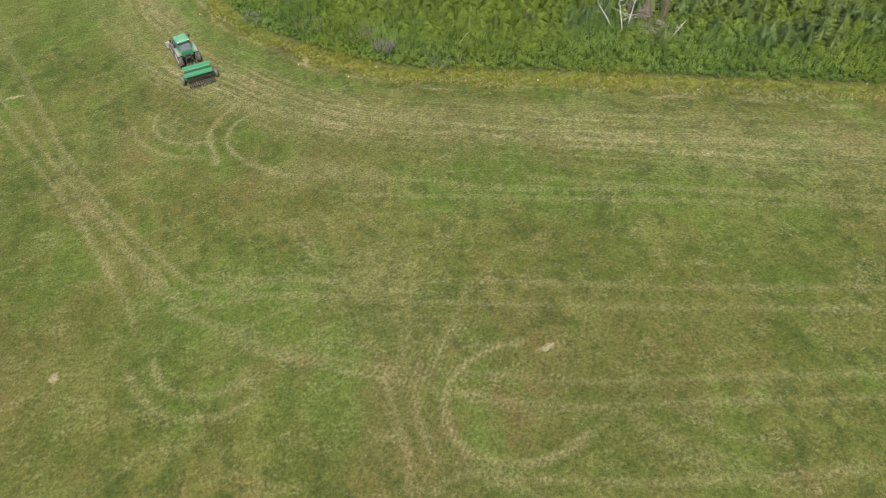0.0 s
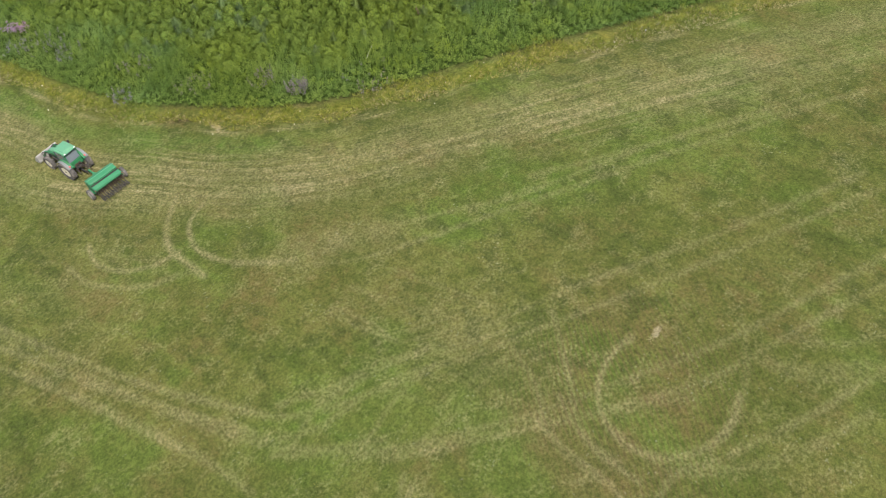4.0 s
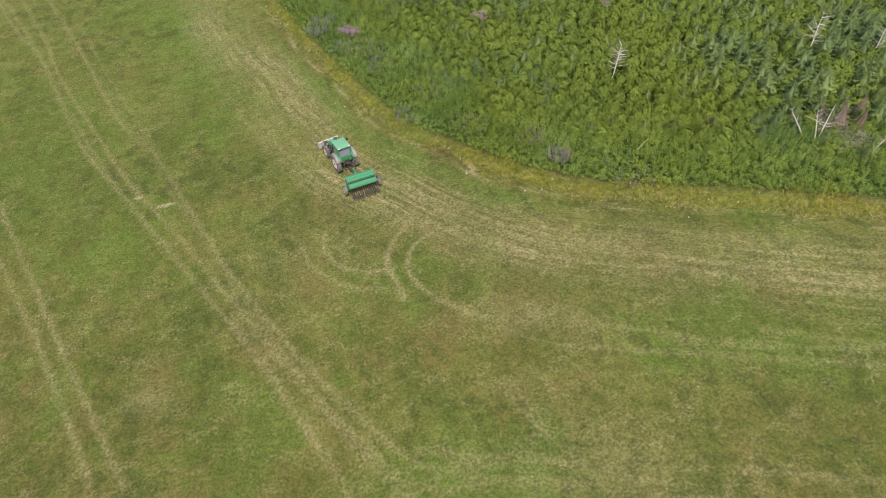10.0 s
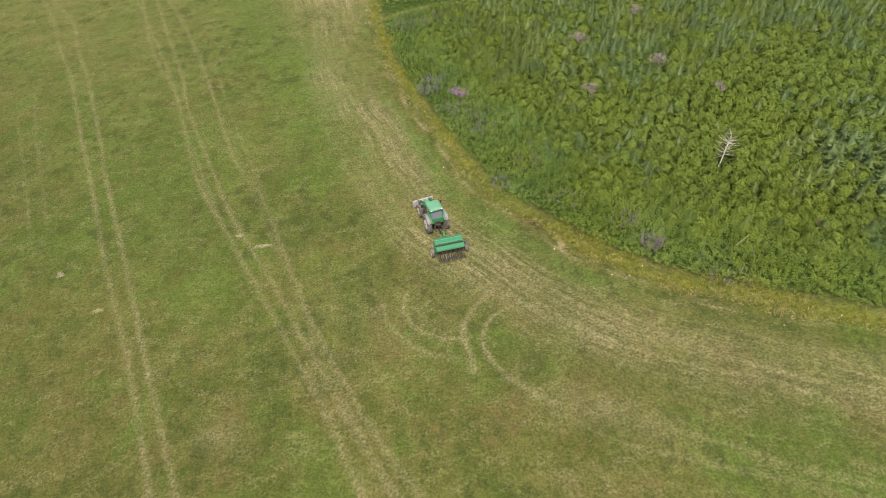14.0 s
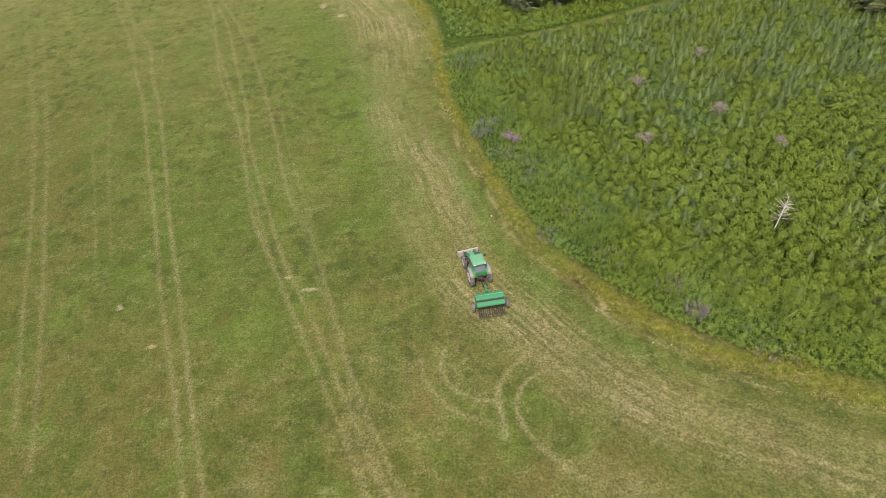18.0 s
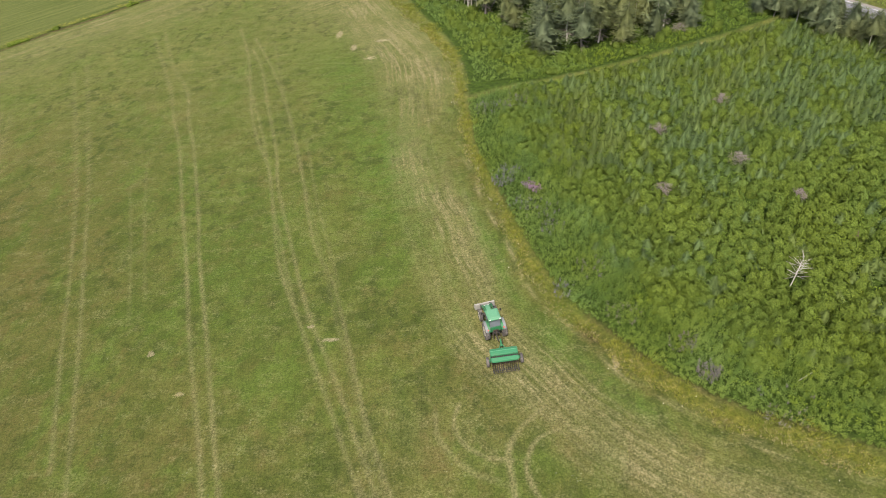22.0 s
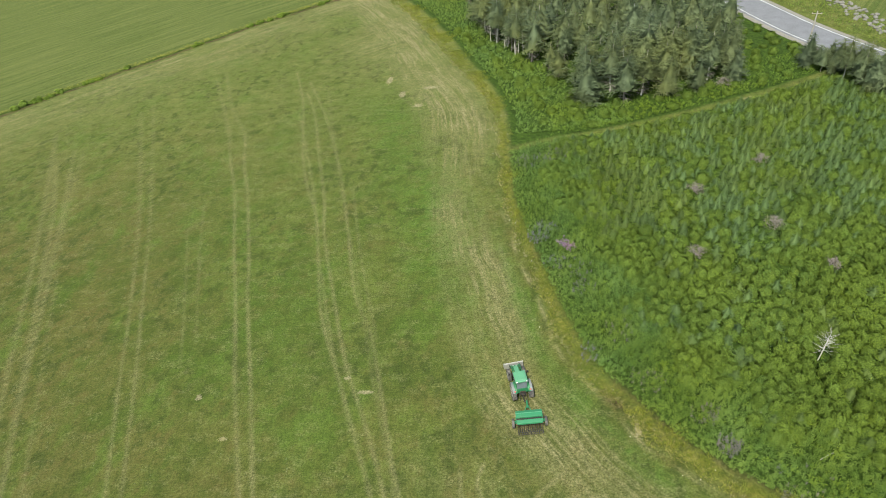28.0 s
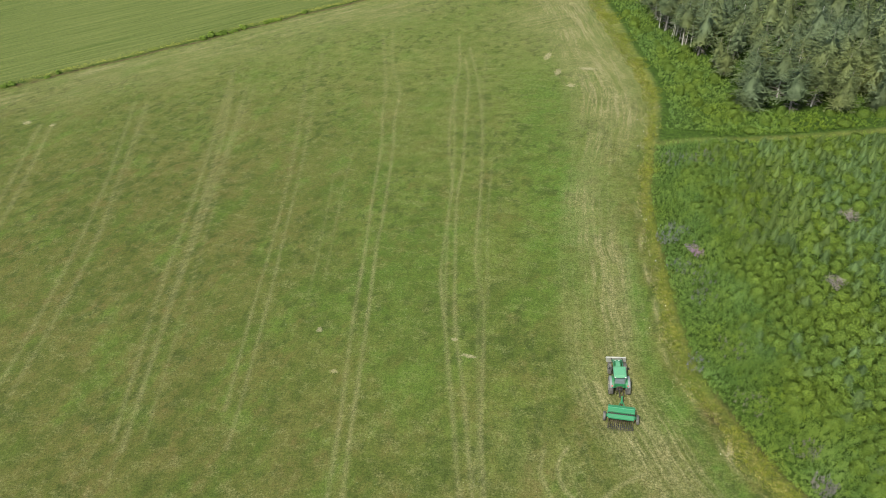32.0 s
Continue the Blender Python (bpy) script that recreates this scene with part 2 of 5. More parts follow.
track((25.0, -50.4), (22.3, -52.2), (19.3, -53.3), (16.7, -53.4), (14.2, -52.4), 0.56, 0.34)
track((23.7, -52.3), (23.7, -53.8), (24.7, -55.4), (27.3, -57.6), 0.64, 0.42)
track((13.5, -48.2), (13.5, -52.2), (16.2, -55.1), (19.7, -57.3), (24.1, -59.0), 0.56, 0.38)
track((-9.6, -9.7), (-8.3, -16.7), (-5.9, -23.0), (-2.9, -28.8), (-1.3, -32.2), 0.48, 0.42)
track((12.0, -39.6), (10.0, -40.0), (8.3, -41.1), (7.3, -42.6), 0.48, 0.34)
track((7.6, -28.6), (8.2, -31.0), (9.1, -34.1), 0.40, 0.42)
track((6.0, -35.8), (7.8, -39.7), (10.1, -42.4), 0.56, 0.25)
track((-1.4, -34.1), (3.5, -39.1), (8.7, -43.6), (12.9, -46.7), (18.4, -50.8), 0.56, 0.38)
track((26.5, -31.1), (34.2, -35.7), (42.7, -40.7), (51.7, -46.5), 0.48, 0.42)
track((15.6, -15.6), (20.7, -19.9), (29.2, -25.0), (39.3, -29.2), (48.8, -34.5), (61.5, -42.1), 0.64, 0.59)
track((-82.5, 58.9), (-77.9, 50.0), (-72.8, 38.4), (-66.7, 24.2), 0.48, 0.42)
track((-82.7, 64.7), (-77.3, 49.9), (-71.2, 36.6), 0.48, 0.42)
track((-41.3, 75.5), (-31.1, 45.6), (-25.5, 26.3), (-19.8, 8.7), (-14.7, -5.0), 0.40, 0.46)
track((-24.2, 45.0), (-19.4, 26.0), (-14.2, 8.6), 0.40, 0.34)
track((-48.9, 35.1), (-44.2, 23.2), (-37.5, 5.0), 0.40, 0.29)
track((-48.7, 41.8), (-43.8, 27.3), (-37.1, 9.0), 0.40, 0.29)
track((-9.4, -16.2), (-8.1, -20.0), (-6.9, -23.4), (-5.8, -26.6), (-4.8, -29.9), (-4.1, -32.9), (-3.7, -35.2), 0.42, 0.50)
track((-7.6, -16.0), (-6.2, -20.8), (-4.4, -26.0), (-2.7, -30.6), (-0.9, -33.9), (1.1, -36.4), (3.8, -38.5), 0.42, 0.50)
track((-6.0, -19.9), (-3.4, -25.3), (-1.4, -29.1), (-0.1, -31.8), (1.6, -33.5), (4.4, -34.2), (7.3, -34.9), (10.7, -36.4), 0.42, 0.45)
track((-4.8, -26.0), (-2.6, -30.2), (-0.7, -33.5), (1.7, -34.9), (4.7, -35.4), (8.1, -36.5), (11.2, -38.2), 0.42, 0.45)
track((8.1, -28.7), (8.9, -31.3), (9.2, -34.0), 0.40, 0.50)
track((10.1, -28.4), (11.9, -33.0), (13.5, -37.4), 0.50, 0.35)
track((13.2, -29.4), (14.4, -33.4), (15.5, -37.6), 0.50, 0.35)
track((-1.0, -34.9), (2.5, -33.7), (6.4, -34.1), (10.0, -36.0), (14.1, -38.8), 0.40, 0.42)
track((2.0, -38.2), (6.6, -37.0), (10.4, -37.8), (13.9, -39.4), 0.40, 0.36)
track((4.2, -40.1), (8.1, -40.7), (11.2, -40.5), (13.2, -40.3), 0.40, 0.36)
track((-2.7, -38.2), (-2.3, -40.2), (-0.9, -41.7), (1.5, -42.3), (2.9, -41.9), 0.40, 0.70)
track((-4.3, -38.3), (-3.5, -41.0), (-1.9, -42.9), (0.6, -43.9), (2.7, -43.6), 0.40, 0.65)
track((23.1, -52.2), (23.5, -54.6), (24.7, -56.4), (26.7, -57.7), 0.45, 0.40)
track((26.1, -53.7), (27.5, -55.9), (29.8, -57.3), 0.45, 0.40)
track((-3.0, -9.8), (-2.8, -12.3), (-1.6, -14.5), (0.2, -16.6), (2.4, -17.3), 0.40, 0.75)
track((2.8, -4.0), (5.4, -9.9), (9.1, -12.1), (13.6, -15.5), (18.7, -18.0), (24.1, -20.7), 0.45, 0.65)
track((8.1, -12.0), (12.6, -15.7), (16.4, -18.4), (20.9, -21.7), 0.40, 0.60)
track((6.1, -8.0), (9.7, -10.9), (14.7, -14.4), (20.6, -18.7), 0.40, 0.60)
track((0.8, 1.8), (4.2, -7.1), (6.8, -11.3), (11.1, -14.1), 0.40, 0.55)
track((8.6, -12.2), (12.2, -13.1), (16.1, -16.2), (21.1, -21.0), 0.40, 0.55)
track((-84.3, 66.8), (-70.0, 34.6), (-59.3, 12.7), (-50.3, -6.0), (-43.6, -20.2), 0.45, 0.30)
track((-91.6, 69.0), (-71.7, 32.2), (-58.6, 6.0), (-50.2, -11.8), (-43.6, -25.9), 0.45, 0.30)
track((-103.6, 55.5), (-84.4, 24.1), (-73.9, 3.9), (-67.4, -10.2), 0.45, 0.30)
track((-38.1, 87.8), (-27.7, 50.1), (-19.1, 21.5), (-13.3, 1.4), (-7.8, -15.7), 0.40, 0.30)
track((-13.8, 63.3), (-9.9, 38.4), (-7.7, 25.3), 0.50, 0.35)
track((-0.3, 16.9), (2.7, 7.3), (5.1, -2.3), (8.3, -7.2), 0.50, 0.60)
track((-1.7, 14.4), (1.4, 5.1), (3.4, -2.8), (6.9, -8.9), 0.50, 0.50)
# turning circles
for cx, cy, rx, ry, a0, a1 in CIRCLES:
    track(*[(cx + rx * math.cos(a), cy + ry * math.sin(a)) for a in np.linspace(radians(a0), radians(a1), 14)], 0.45, 0.9)
# the same passes go on far to the west and round the loops of the headland
for k in range(3):
    track((-121 - 15 * k, 42), (-104 - 14 * k, 16), (-92 - 13 * k, -6), (-82 - 12 * k, -30), 0.8, 0.55)
    track((-118 - 15 * k, 42), (-101 - 14 * k, 16), (-89 - 13 * k, -6), (-79 - 12 * k, -30), 0.8, 0.55)

ED, ES = edge_d(XX, YY)
HD, HS = along(HEDGE, XX, YY)
PD, PS = along(PATH, XX, YY)
RD, RS = along(ROAD, XX, YY)


def blob(x, y, rx, ry, turn=0.0):
    c, s = math.cos(turn), math.sin(turn)
    u, v = (XX - x) * c + (YY - y) * s, -(XX - x) * s + (YY - y) * c
    return np.exp(-((u / rx) ** 2 + (v / ry) ** 2))


head = np.clip(1.4 - np.abs(ED + 6.8) / 4.0, 0, 1) * np.interp(ES, [0, 215, 245, 400], [1.0, 1.0, 0.7, 0.7]) * (0.55 + 0.45 * np.clip((60 - YY) / 40, 0, 1))
head = np.maximum(head, 1.3 * np.clip(1.2 - np.abs(ED + 6) / 8, 0, 1) * np.clip((YY - 45) / 20, 0, 1))
head = np.maximum(head, 0.3 * blob(-3, -13, 7, 5) + 0.45 * blob(12, -40, 4, 8))
worn = np.maximum(worn, 0.42 * blob(-15.6, -21.4, 1.6, 1.1) + 0.5 * blob(12.5, -24.5, 5.0, 1.6, -0.5))
head = np.maximum(head, 1.2 * np.clip(1 - np.abs(ED + 0.6 + 0.3 * np.sin(ES * 0.4)) / 0.5, 0, 1) * (YY < 40) * (0.5 + 0.5 * np.sin(ES * 0.9)))
end_head = np.clip((HD + 30) / 26, 0, 1) * np.clip((-1.5 - HD) / 2, 0, 1)  # turning ground along the ditch
end_head = np.maximum(end_head, 0.9 * blob(-26, 112, 12, 22, 0.3))
lush = (0.9 * blob(-11, 36, 6, 26, 0.25) + 0.6 * blob(-30, 20, 16, 30, 0.4) + 0.7 * blob(26, -33, 9, 4, -0.5) + 0.6 * blob(2, -36, 8, 6)
        + 0.6 * blob(-22, 70, 6, 16, 0.3) + 0.5 * blob(38, -38, 8, 5, -0.5))
lush = np.maximum(lush, 0.85 * np.clip(1.2 - np.abs(ED + 2.6) / 1.5, 0, 1) * np.clip((YY + 16) / 6, 0, 1) * np.clip((40 - YY) / 20, 0, 1))
bare = np.zeros(XX.shape)
for x, y, rx, ry in ((-33.1, 0, 0.5, 0.45), (-14, 0.2, 1.0, 0.35), (-16.5, 2.4, 0.4, 0.35), (-28.2, -5.9, 0.6, 0.3), (-8.7, -37.1, 0.35, 0.7), (20.8, -46.6, 0.7, 0.25),
                     (-125, 42.3, 1.3, 1.0), (-118, 42.3, 0.9, 0.7), (-15.4, 83.6, 2.4, 0.7), (-20.9, 81.2, 0.8, 1.8), (-17, 75, 1.2, 0.8), (-24.8, 89.3, 0.8, 2.4),
                     (13.9, -5.2, 0.3, 1.4)):
    bare = np.maximum(bare, blob(x, y, rx, ry))
bare = np.maximum(bare, 0.9 * blob(41.9, 66.7, 1.2, 0.5, 0.4) + 0.8 * blob(14.8, 57.7, 1.5, 0.35, 0.2))
# brown ground; the broad westward ramp also darkens it for the lens's edge falloff
brown = np.clip(0.9 * blob(-15.6, -21.4, 1.6, 1.2) + 0.7 * blob(-12, -17, 2.0, 1.0) + 0.8 * blob(-27, 14, 1.2, 2.2) + 0.85 * blob(-26, -24, 24, 16) + 0.5 * blob(12, -28, 8, 6) + 0.45 * blob(40, -34, 14, 6, -0.5) + 0.4 * blob(-60, -8, 24, 12) + 0.75 * blob(28, -50, 18, 10) + 0.6 * blob(-62, 25, 16, 50, 0.5) + 0.8 * blob(-20, -40, 18, 14) + 0.8 * np.clip((-18 - XX) / 30, 0, 1) * np.clip((90 - YY) / 40, 0, 1), 0, 1)
rank_width = np.interp(ES, [0, 120, 170, 190, 205, 235, 262, 320], [5, 4.5, 2.0, 1.8, 1.9, 2.4, 3.2, 3.4])
rank = np.clip(1 - np.abs(ED - rank_width * 0.5) / (rank_width * 0.5 + 0.15), 0, 1)
rank = np.maximum(rank, 0.45 * np.clip(1.3 - np.abs(PD + 0.5 * np.sin(PS * 0.4)) / 0.8, 0, 1) * (ED > -1) * (0.6 + 0.4 * np.sin(PS * 0.9)))
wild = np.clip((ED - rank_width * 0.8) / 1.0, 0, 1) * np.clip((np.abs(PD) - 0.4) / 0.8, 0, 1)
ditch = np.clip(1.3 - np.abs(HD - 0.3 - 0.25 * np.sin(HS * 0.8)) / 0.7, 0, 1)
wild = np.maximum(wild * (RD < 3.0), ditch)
rank = np.maximum(rank, 0.8 * np.clip(1.5 - np.abs(HD) / 1.6, 0, 1))
rank = np.maximum(rank, 0.9 * blob(44.3, -24.9, 3.2, 0.9, -0.5))
rank = np.maximum(rank, 0.3 * ((RD > 3) & (RD < 13)))
second = np.clip(np.clip(HD / 1.5, 0, 1) + np.clip((RD - 13) / 2, 0, 1), 0, 1)

# bare brown earth: the ditch's bank, the foot of the tall herbs, a dark notch in the rank grass
soil = np.clip(1.6 - np.abs(HD + 0.9 + 0.4 * np.sin(HS * 0.33)) / 0.9, 0, 1)
soil = np.maximum(soil, 0.5 * np.clip(1.4 - np.abs(ED - rank_width * 0.92) / 0.35, 0, 1) * (ES > 232))
soil = np.maximum(soil, 1.4 * blob(12.2, -2.0, 0.45, 1.1, 0.7))
# the drilled ground round the turning circle
seed_r = XX * math.cos(-0.69) + YY * math.sin(-0.69) + 0.3 * np.sin(YY * 0.4)
sown = np.clip(1.1 * blob(18.5, -48.5, 6.5, 6.5) + 0.8 * blob(14, -44.0, 5, 3.5) + 0.6 * blob(11.5, -53, 4, 6), 0, 1)

bumps = 0.05 * np.sin(XX * 0.31 + 1.3 * np.sin(YY * 0.17)) * np.cos(YY * 0.23) - 0.03 * worn + 0.25 * np.clip(1 - np.abs(HD - 0.3) / 1.6, 0, 1) * -1.0
bumps -= 0.35 * np.clip(1 - np.abs(np.abs(RD) - 6.2) / 1.6, 0, 1) * (np.abs(RD) < 9)
ZZ = gz(XX) + bumps
nx, ny = len(GX), len(GY)
corner = (np.arange(ny - 1)[:, None] * nx + np.arange(nx - 1)).ravel()
quads = np.stack([corner, corner + 1, corner + nx + 1, corner + nx], 1)


def np_mesh(name, verts, faces, materials, smooth=False, attributes=(), slots=None, normals=None):
    """A mesh from arrays of places and of faces with equally many corners."""
    me = bpy.data.meshes.new(name)
    count, sides = faces.shape
    me.vertices.add(len(verts)), me.loops.add(count * sides), me.polygons.add(count)
    me.vertices.foreach_set("co", np.ascontiguousarray(verts, np.float32).ravel())
    me.loops.foreach_set("vertex_index", np.ascontiguousarray(faces, np.int32).ravel())
    me.polygons.foreach_set("loop_start", np.arange(0, count * sides, sides, dtype=np.int32))
    me.polygons.foreach_set("use_smooth", np.full(count, smooth))
    for m in materials:
        me.materials.append(m)
    if slots is not None:
        me.polygons.foreach_set("material_index", np.asarray(slots, np.int32))
    for key, values in attributes:
        if values.ndim == 1:
            me.attributes.new(key, "FLOAT", "POINT").data.foreach_set("value", np.ascontiguousarray(values, np.float32))
        else:
            me.attributes.new(key, "FLOAT_VECTOR", "POINT").data.foreach_set("vector", np.ascontiguousarray(values, np.float32).ravel())
    me.update(calc_edges=True)
    if normals is not None:
        me.polygons.foreach_set("use_smooth", np.full(count, True))
        me.normals_split_custom_set_from_vertices(np.ascontiguousarray(normals, np.float32))
    return me


def ground_material():
    k = Nodes("meadow_sward")
    p = k.place()
    fine = k.ramp(k.noise(5.0, p, 3.0, 0.7), 0.36, 0.64)
    blade = k.ramp(k.noise(19.0, p, 2.0, 0.65), 0.36, 0.64)
    tuft = k.ramp(k.noise(1.6, p, 4.0, 0.68), 0.36, 0.64)
    mid = k.ramp(k.noise(0.36, p, 5.0, 0.68), 0.38, 0.62)
    big = k.ramp(k.noise(0.05, p, 4.0, 0.6), 0.40, 0.60)
    dry = k.ramp(k.noise(0.11, k.stretch(p, (1.0, 0.5, 1.0)), 5.0, 0.68), 0.43, 0.60)
    sd = k.attr("edge_way", True)
    wander = k.n("VectorMath")
    wander.operation = "MULTIPLY_ADD"
    k.to(k.noise(0.12, p, 3.0, 0.6, "Color"), wander.inputs[0])
    wander.inputs[1].default_value = (0.0, 1.6, 0.0)
    k.to(sd, wander.inputs[2])
    sd = wander.outputs[0]
    streak = k.ramp(k.noise(1.0, k.stretch(sd, (0.055, 1.5, 1.0)), 5.0, 0.72), 0.46, 0.60)
    broad = k.ramp(k.noise(1.0, k.stretch(sd, (0.04, 0.35, 1.0)), 4.0, 0.65), 0.42, 0.58)
    green = k.mix(mid, (0.108, 0.124, 0.028), (0.176, 0.176, 0.052))
    green = k.mix(k.math("MULTIPLY", big, 0.6), green, (0.108, 0.144, 0.030))
    # dry brown, lush and dark patches, one to eight metres across; brown also holds the westward falloff
    brown_fac = k.math("MULTIPLY", k.math("MAXIMUM", dry, k.attr("brown")), k.ramp(tuft, 0.0, 1.0, 0.5, 1.0))
    green = k.mix(k.math("MULTIPLY", brown_fac, 0.62), green, (0.114, 0.097, 0.035))
    rust = k.math("MULTIPLY", k.ramp(k.noise(0.30, k.stretch(p, (1.0, 0.7, 1.0), 31.0), 5.0, 0.72), 0.50, 0.62), k.ramp(tuft, 0.0, 1.0, 0.4, 1.0))
    green = k.mix(k.math("MULTIPLY", rust, 0.6), green, (0.138, 0.102, 0.040))
    fresh = k.ramp(k.noise(0.17, k.stretch(p, (1.0, 0.6, 1.0), 77.0), 4.0, 0.66), 0.52, 0.64)
    green = k.mix(k.math("MULTIPLY", fresh, 0.65), green, (0.100, 0.158, 0.028))
    blotch = k.ramp(k.noise(0.22, k.stretch(p, (1.0, 0.7, 1.0)), 5.0, 0.72), 0.44, 0.60)
    green = k.mix(k.math("MULTIPLY", blotch, 0.58), green, (0.066, 0.096, 0.017))
    # sward gets paler northwards, with the haze of distance mixed into its colour
    green = k.mix(k.math("MULTIPLY", k.attr("north_pale"), 0.6), green, k.mix(mid, (0.118, 0.158, 0.036), (0.172, 0.190, 0.060)))
    lush_fac = k.math("MULTIPLY", k.attr("lush"), k.ramp(mid, 0.0, 0.8, 0.35, 1.0))
    green = k.mix(k.math("MULTIPLY", lush_fac, 0.85), green, (0.086, 0.156, 0.025))
    clump = k.math("MULTIPLY", k.ramp(k.noise(0.62, k.stretch(p, (1.0, 0.7, 1.0)), 4.0, 0.62), 0.51, 0.61), k.ramp(k.noise(0.07, p, 2.0), 0.40, 0.54))
    green = k.mix(k.math("MULTIPLY", clump, 0.66), green, (0.056, 0.078, 0.018))
    straw = k.mix(fine, (0.225, 0.204, 0.096), (0.340, 0.300, 0.166))
    thatch = k.math("MULTIPLY", k.ramp(k.noise(0.42, k.stretch(p, (1.0, 1.6, 1.0), 13.0), 5.0, 0.75), 0.50, 0.66), k.ramp(fine, 0.0, 1.0, 0.1, 1.0))
    green = k.mix(k.math("MULTIPLY", thatch, 0.34), green, straw)
    streak = k.math("MULTIPLY", streak, k.ramp(k.noise(0.075, p, 3.0, 0.6), 0.40, 0.58, 0.15, 1.0))
    head_fac = k.math("MULTIPLY", k.attr("head"), k.math("ADD", k.math("MULTIPLY", streak, 0.82), k.math("ADD", k.math("MULTIPLY", broad, 0.30), 0.16)))
    comb = k.ramp(k.noise(1.0, k.stretch(k.attr("hedge_way", True), (0.05, 0.9, 1.0)), 5.0, 0.72), 0.44, 0.60)
    end_fac = k.math("MULTIPLY", k.attr("end_head"), k.math("MULTIPLY", k.ramp(comb, 0.0, 1.0, 0.2, 0.85), k.ramp(k.noise(0.06, p, 4.0, 0.65), 0.38, 0.60, 0.35, 1.0)))
    worn_fac = k.math("MULTIPLY", k.attr("worn"), k.ramp(k.noise(0.3, p, 5.0, 0.7), 0.36, 0.62, 0.38, 0.80))
    head_fac = k.math("MULTIPLY", head_fac, k.ramp(tuft, 0.0, 1.0, 0.62, 0.95))
    straw_fac = k.math("MINIMUM", k.math("MAXIMUM", k.math("MAXIMUM", head_fac, end_fac), worn_fac), 0.85)
    field = k.mix(straw_fac, green, straw)
    # seed rows drilled round the turning place, with bare soil between
    rows = k.n("TexWave", Scale=0.95, Distortion=0.9, Detail=2.0)
    rows.bands_direction = "Y"
    k.to(k.attr("seed_way", True), rows.inputs["Vector"])
    rows.inputs["Detail Scale"].default_value = 0.6
    sown = k.math("MULTIPLY", k.attr("sown"), k.math("MULTIPLY", k.ramp(rows.outputs[1], 0.25, 0.8), k.ramp(k.noise(0.4, p, 4.0, 0.7), 0.40, 0.60, 0.4, 1.0)))
    field = k.mix(k.math("MULTIPLY", sown, 0.42), field, (0.112, 0.080, 0.040))
    other = k.ramp(k.noise(1.0, k.stretch(k.attr("hedge_way", True), (0.03, 0.9, 1.0)), 5.0, 0.65), 0.40, 0.62)
    mown = k.mix(other, (0.098, 0.130, 0.032), (0.172, 0.186, 0.062))
    field = k.mix(k.attr("second"), field, mown)
    heap = k.math("ADD", k.attr("bare"), k.ramp(k.noise(2.6, p, 4.0, 0.7), 0.3, 0.7, -0.42, 0.36))
    field = k.mix(k.math("MULTIPLY", k.ramp(heap, 0.42, 0.66), 0.72), field, k.mix(blade, (0.280, 0.235, 0.145), (0.440, 0.380, 0.255)))
    long_grass = k.mix(tuft, (0.118, 0.138, 0.019), (0.222, 0.208, 0.044))
    field = k.mix(k.math("MULTIPLY", k.attr("rank"), k.ramp(k.noise(0.45, p, 4.0, 0.7), 0.40, 0.60, 0.2, 0.95)), field, long_grass)
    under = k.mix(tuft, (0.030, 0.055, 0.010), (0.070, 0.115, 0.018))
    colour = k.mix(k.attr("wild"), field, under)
    earth = k.mix(tuft, (0.045, 0.030, 0.016), (0.120, 0.084, 0.048))
    colour = k.mix(k.math("MULTIPLY", k.attr("soil"), k.ramp(k.noise(0.5, p, 4.0, 0.7), 0.36, 0.60, 0.25, 1.0)), colour, earth)
    speck = k.math("MULTIPLY", k.ramp(k.noise(6.0, p, 0.0), 0.75, 0.78), k.ramp(mid, 0.5, 0.9))
    colour = k.mix(k.math("MULTIPLY", speck, 0.25), colour, (0.420, 0.430, 0.320))
    grain = k.math("ADD", k.math("MULTIPLY", fine, 0.44), k.math("ADD", k.math("MULTIPLY", blade, 0.34), k.math("MULTIPLY", tuft, 0.22)))
    colour = k.mix(1.0, colour, k.mix(grain, (0.34, 0.38, 0.32), (1.36, 1.34, 1.26)), "MULTIPLY")
    k.bump(k.math("ADD", k.math("MULTIPLY", fine, 0.8), k.math("ADD", tuft, k.math("MULTIPLY", blade, 0.4))), 0.5, 0.10)
    return k.done(colour, 0.92, 0.0, 0.12)


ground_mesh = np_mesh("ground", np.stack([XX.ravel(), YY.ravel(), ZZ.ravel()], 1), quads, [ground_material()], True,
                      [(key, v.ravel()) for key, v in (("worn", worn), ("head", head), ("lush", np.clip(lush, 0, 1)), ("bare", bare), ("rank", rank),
                                                       ("wild", wild), ("second", second), ("brown", brown), ("soil", soil), ("north_pale", np.clip((YY - 25) / 60, 0, 1)), ("end_head", end_head), ("sown", sown))]
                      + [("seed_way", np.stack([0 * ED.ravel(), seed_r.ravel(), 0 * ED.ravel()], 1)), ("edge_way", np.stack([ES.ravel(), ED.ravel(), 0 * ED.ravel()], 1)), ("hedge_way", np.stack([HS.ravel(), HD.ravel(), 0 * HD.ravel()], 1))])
tagged(new("ground", ground_mesh), "sloping meadow of mown grass with worn wheel tracks", "ground", kind="structure")


# ---- part helper for solid things ----
def part(name, bm, material, parent=None, label=""):
    """Links a bmesh as one mesh object under a thing or a part."""
    me = bpy.data.meshes.new(name)
    bm.to_mesh(me)
    bm.free()
    me.materials.append(material)
    ob = new(name, me)
    if parent is not None:
        ob.parent = parent
    if label:
        ob["label"] = label
    return ob


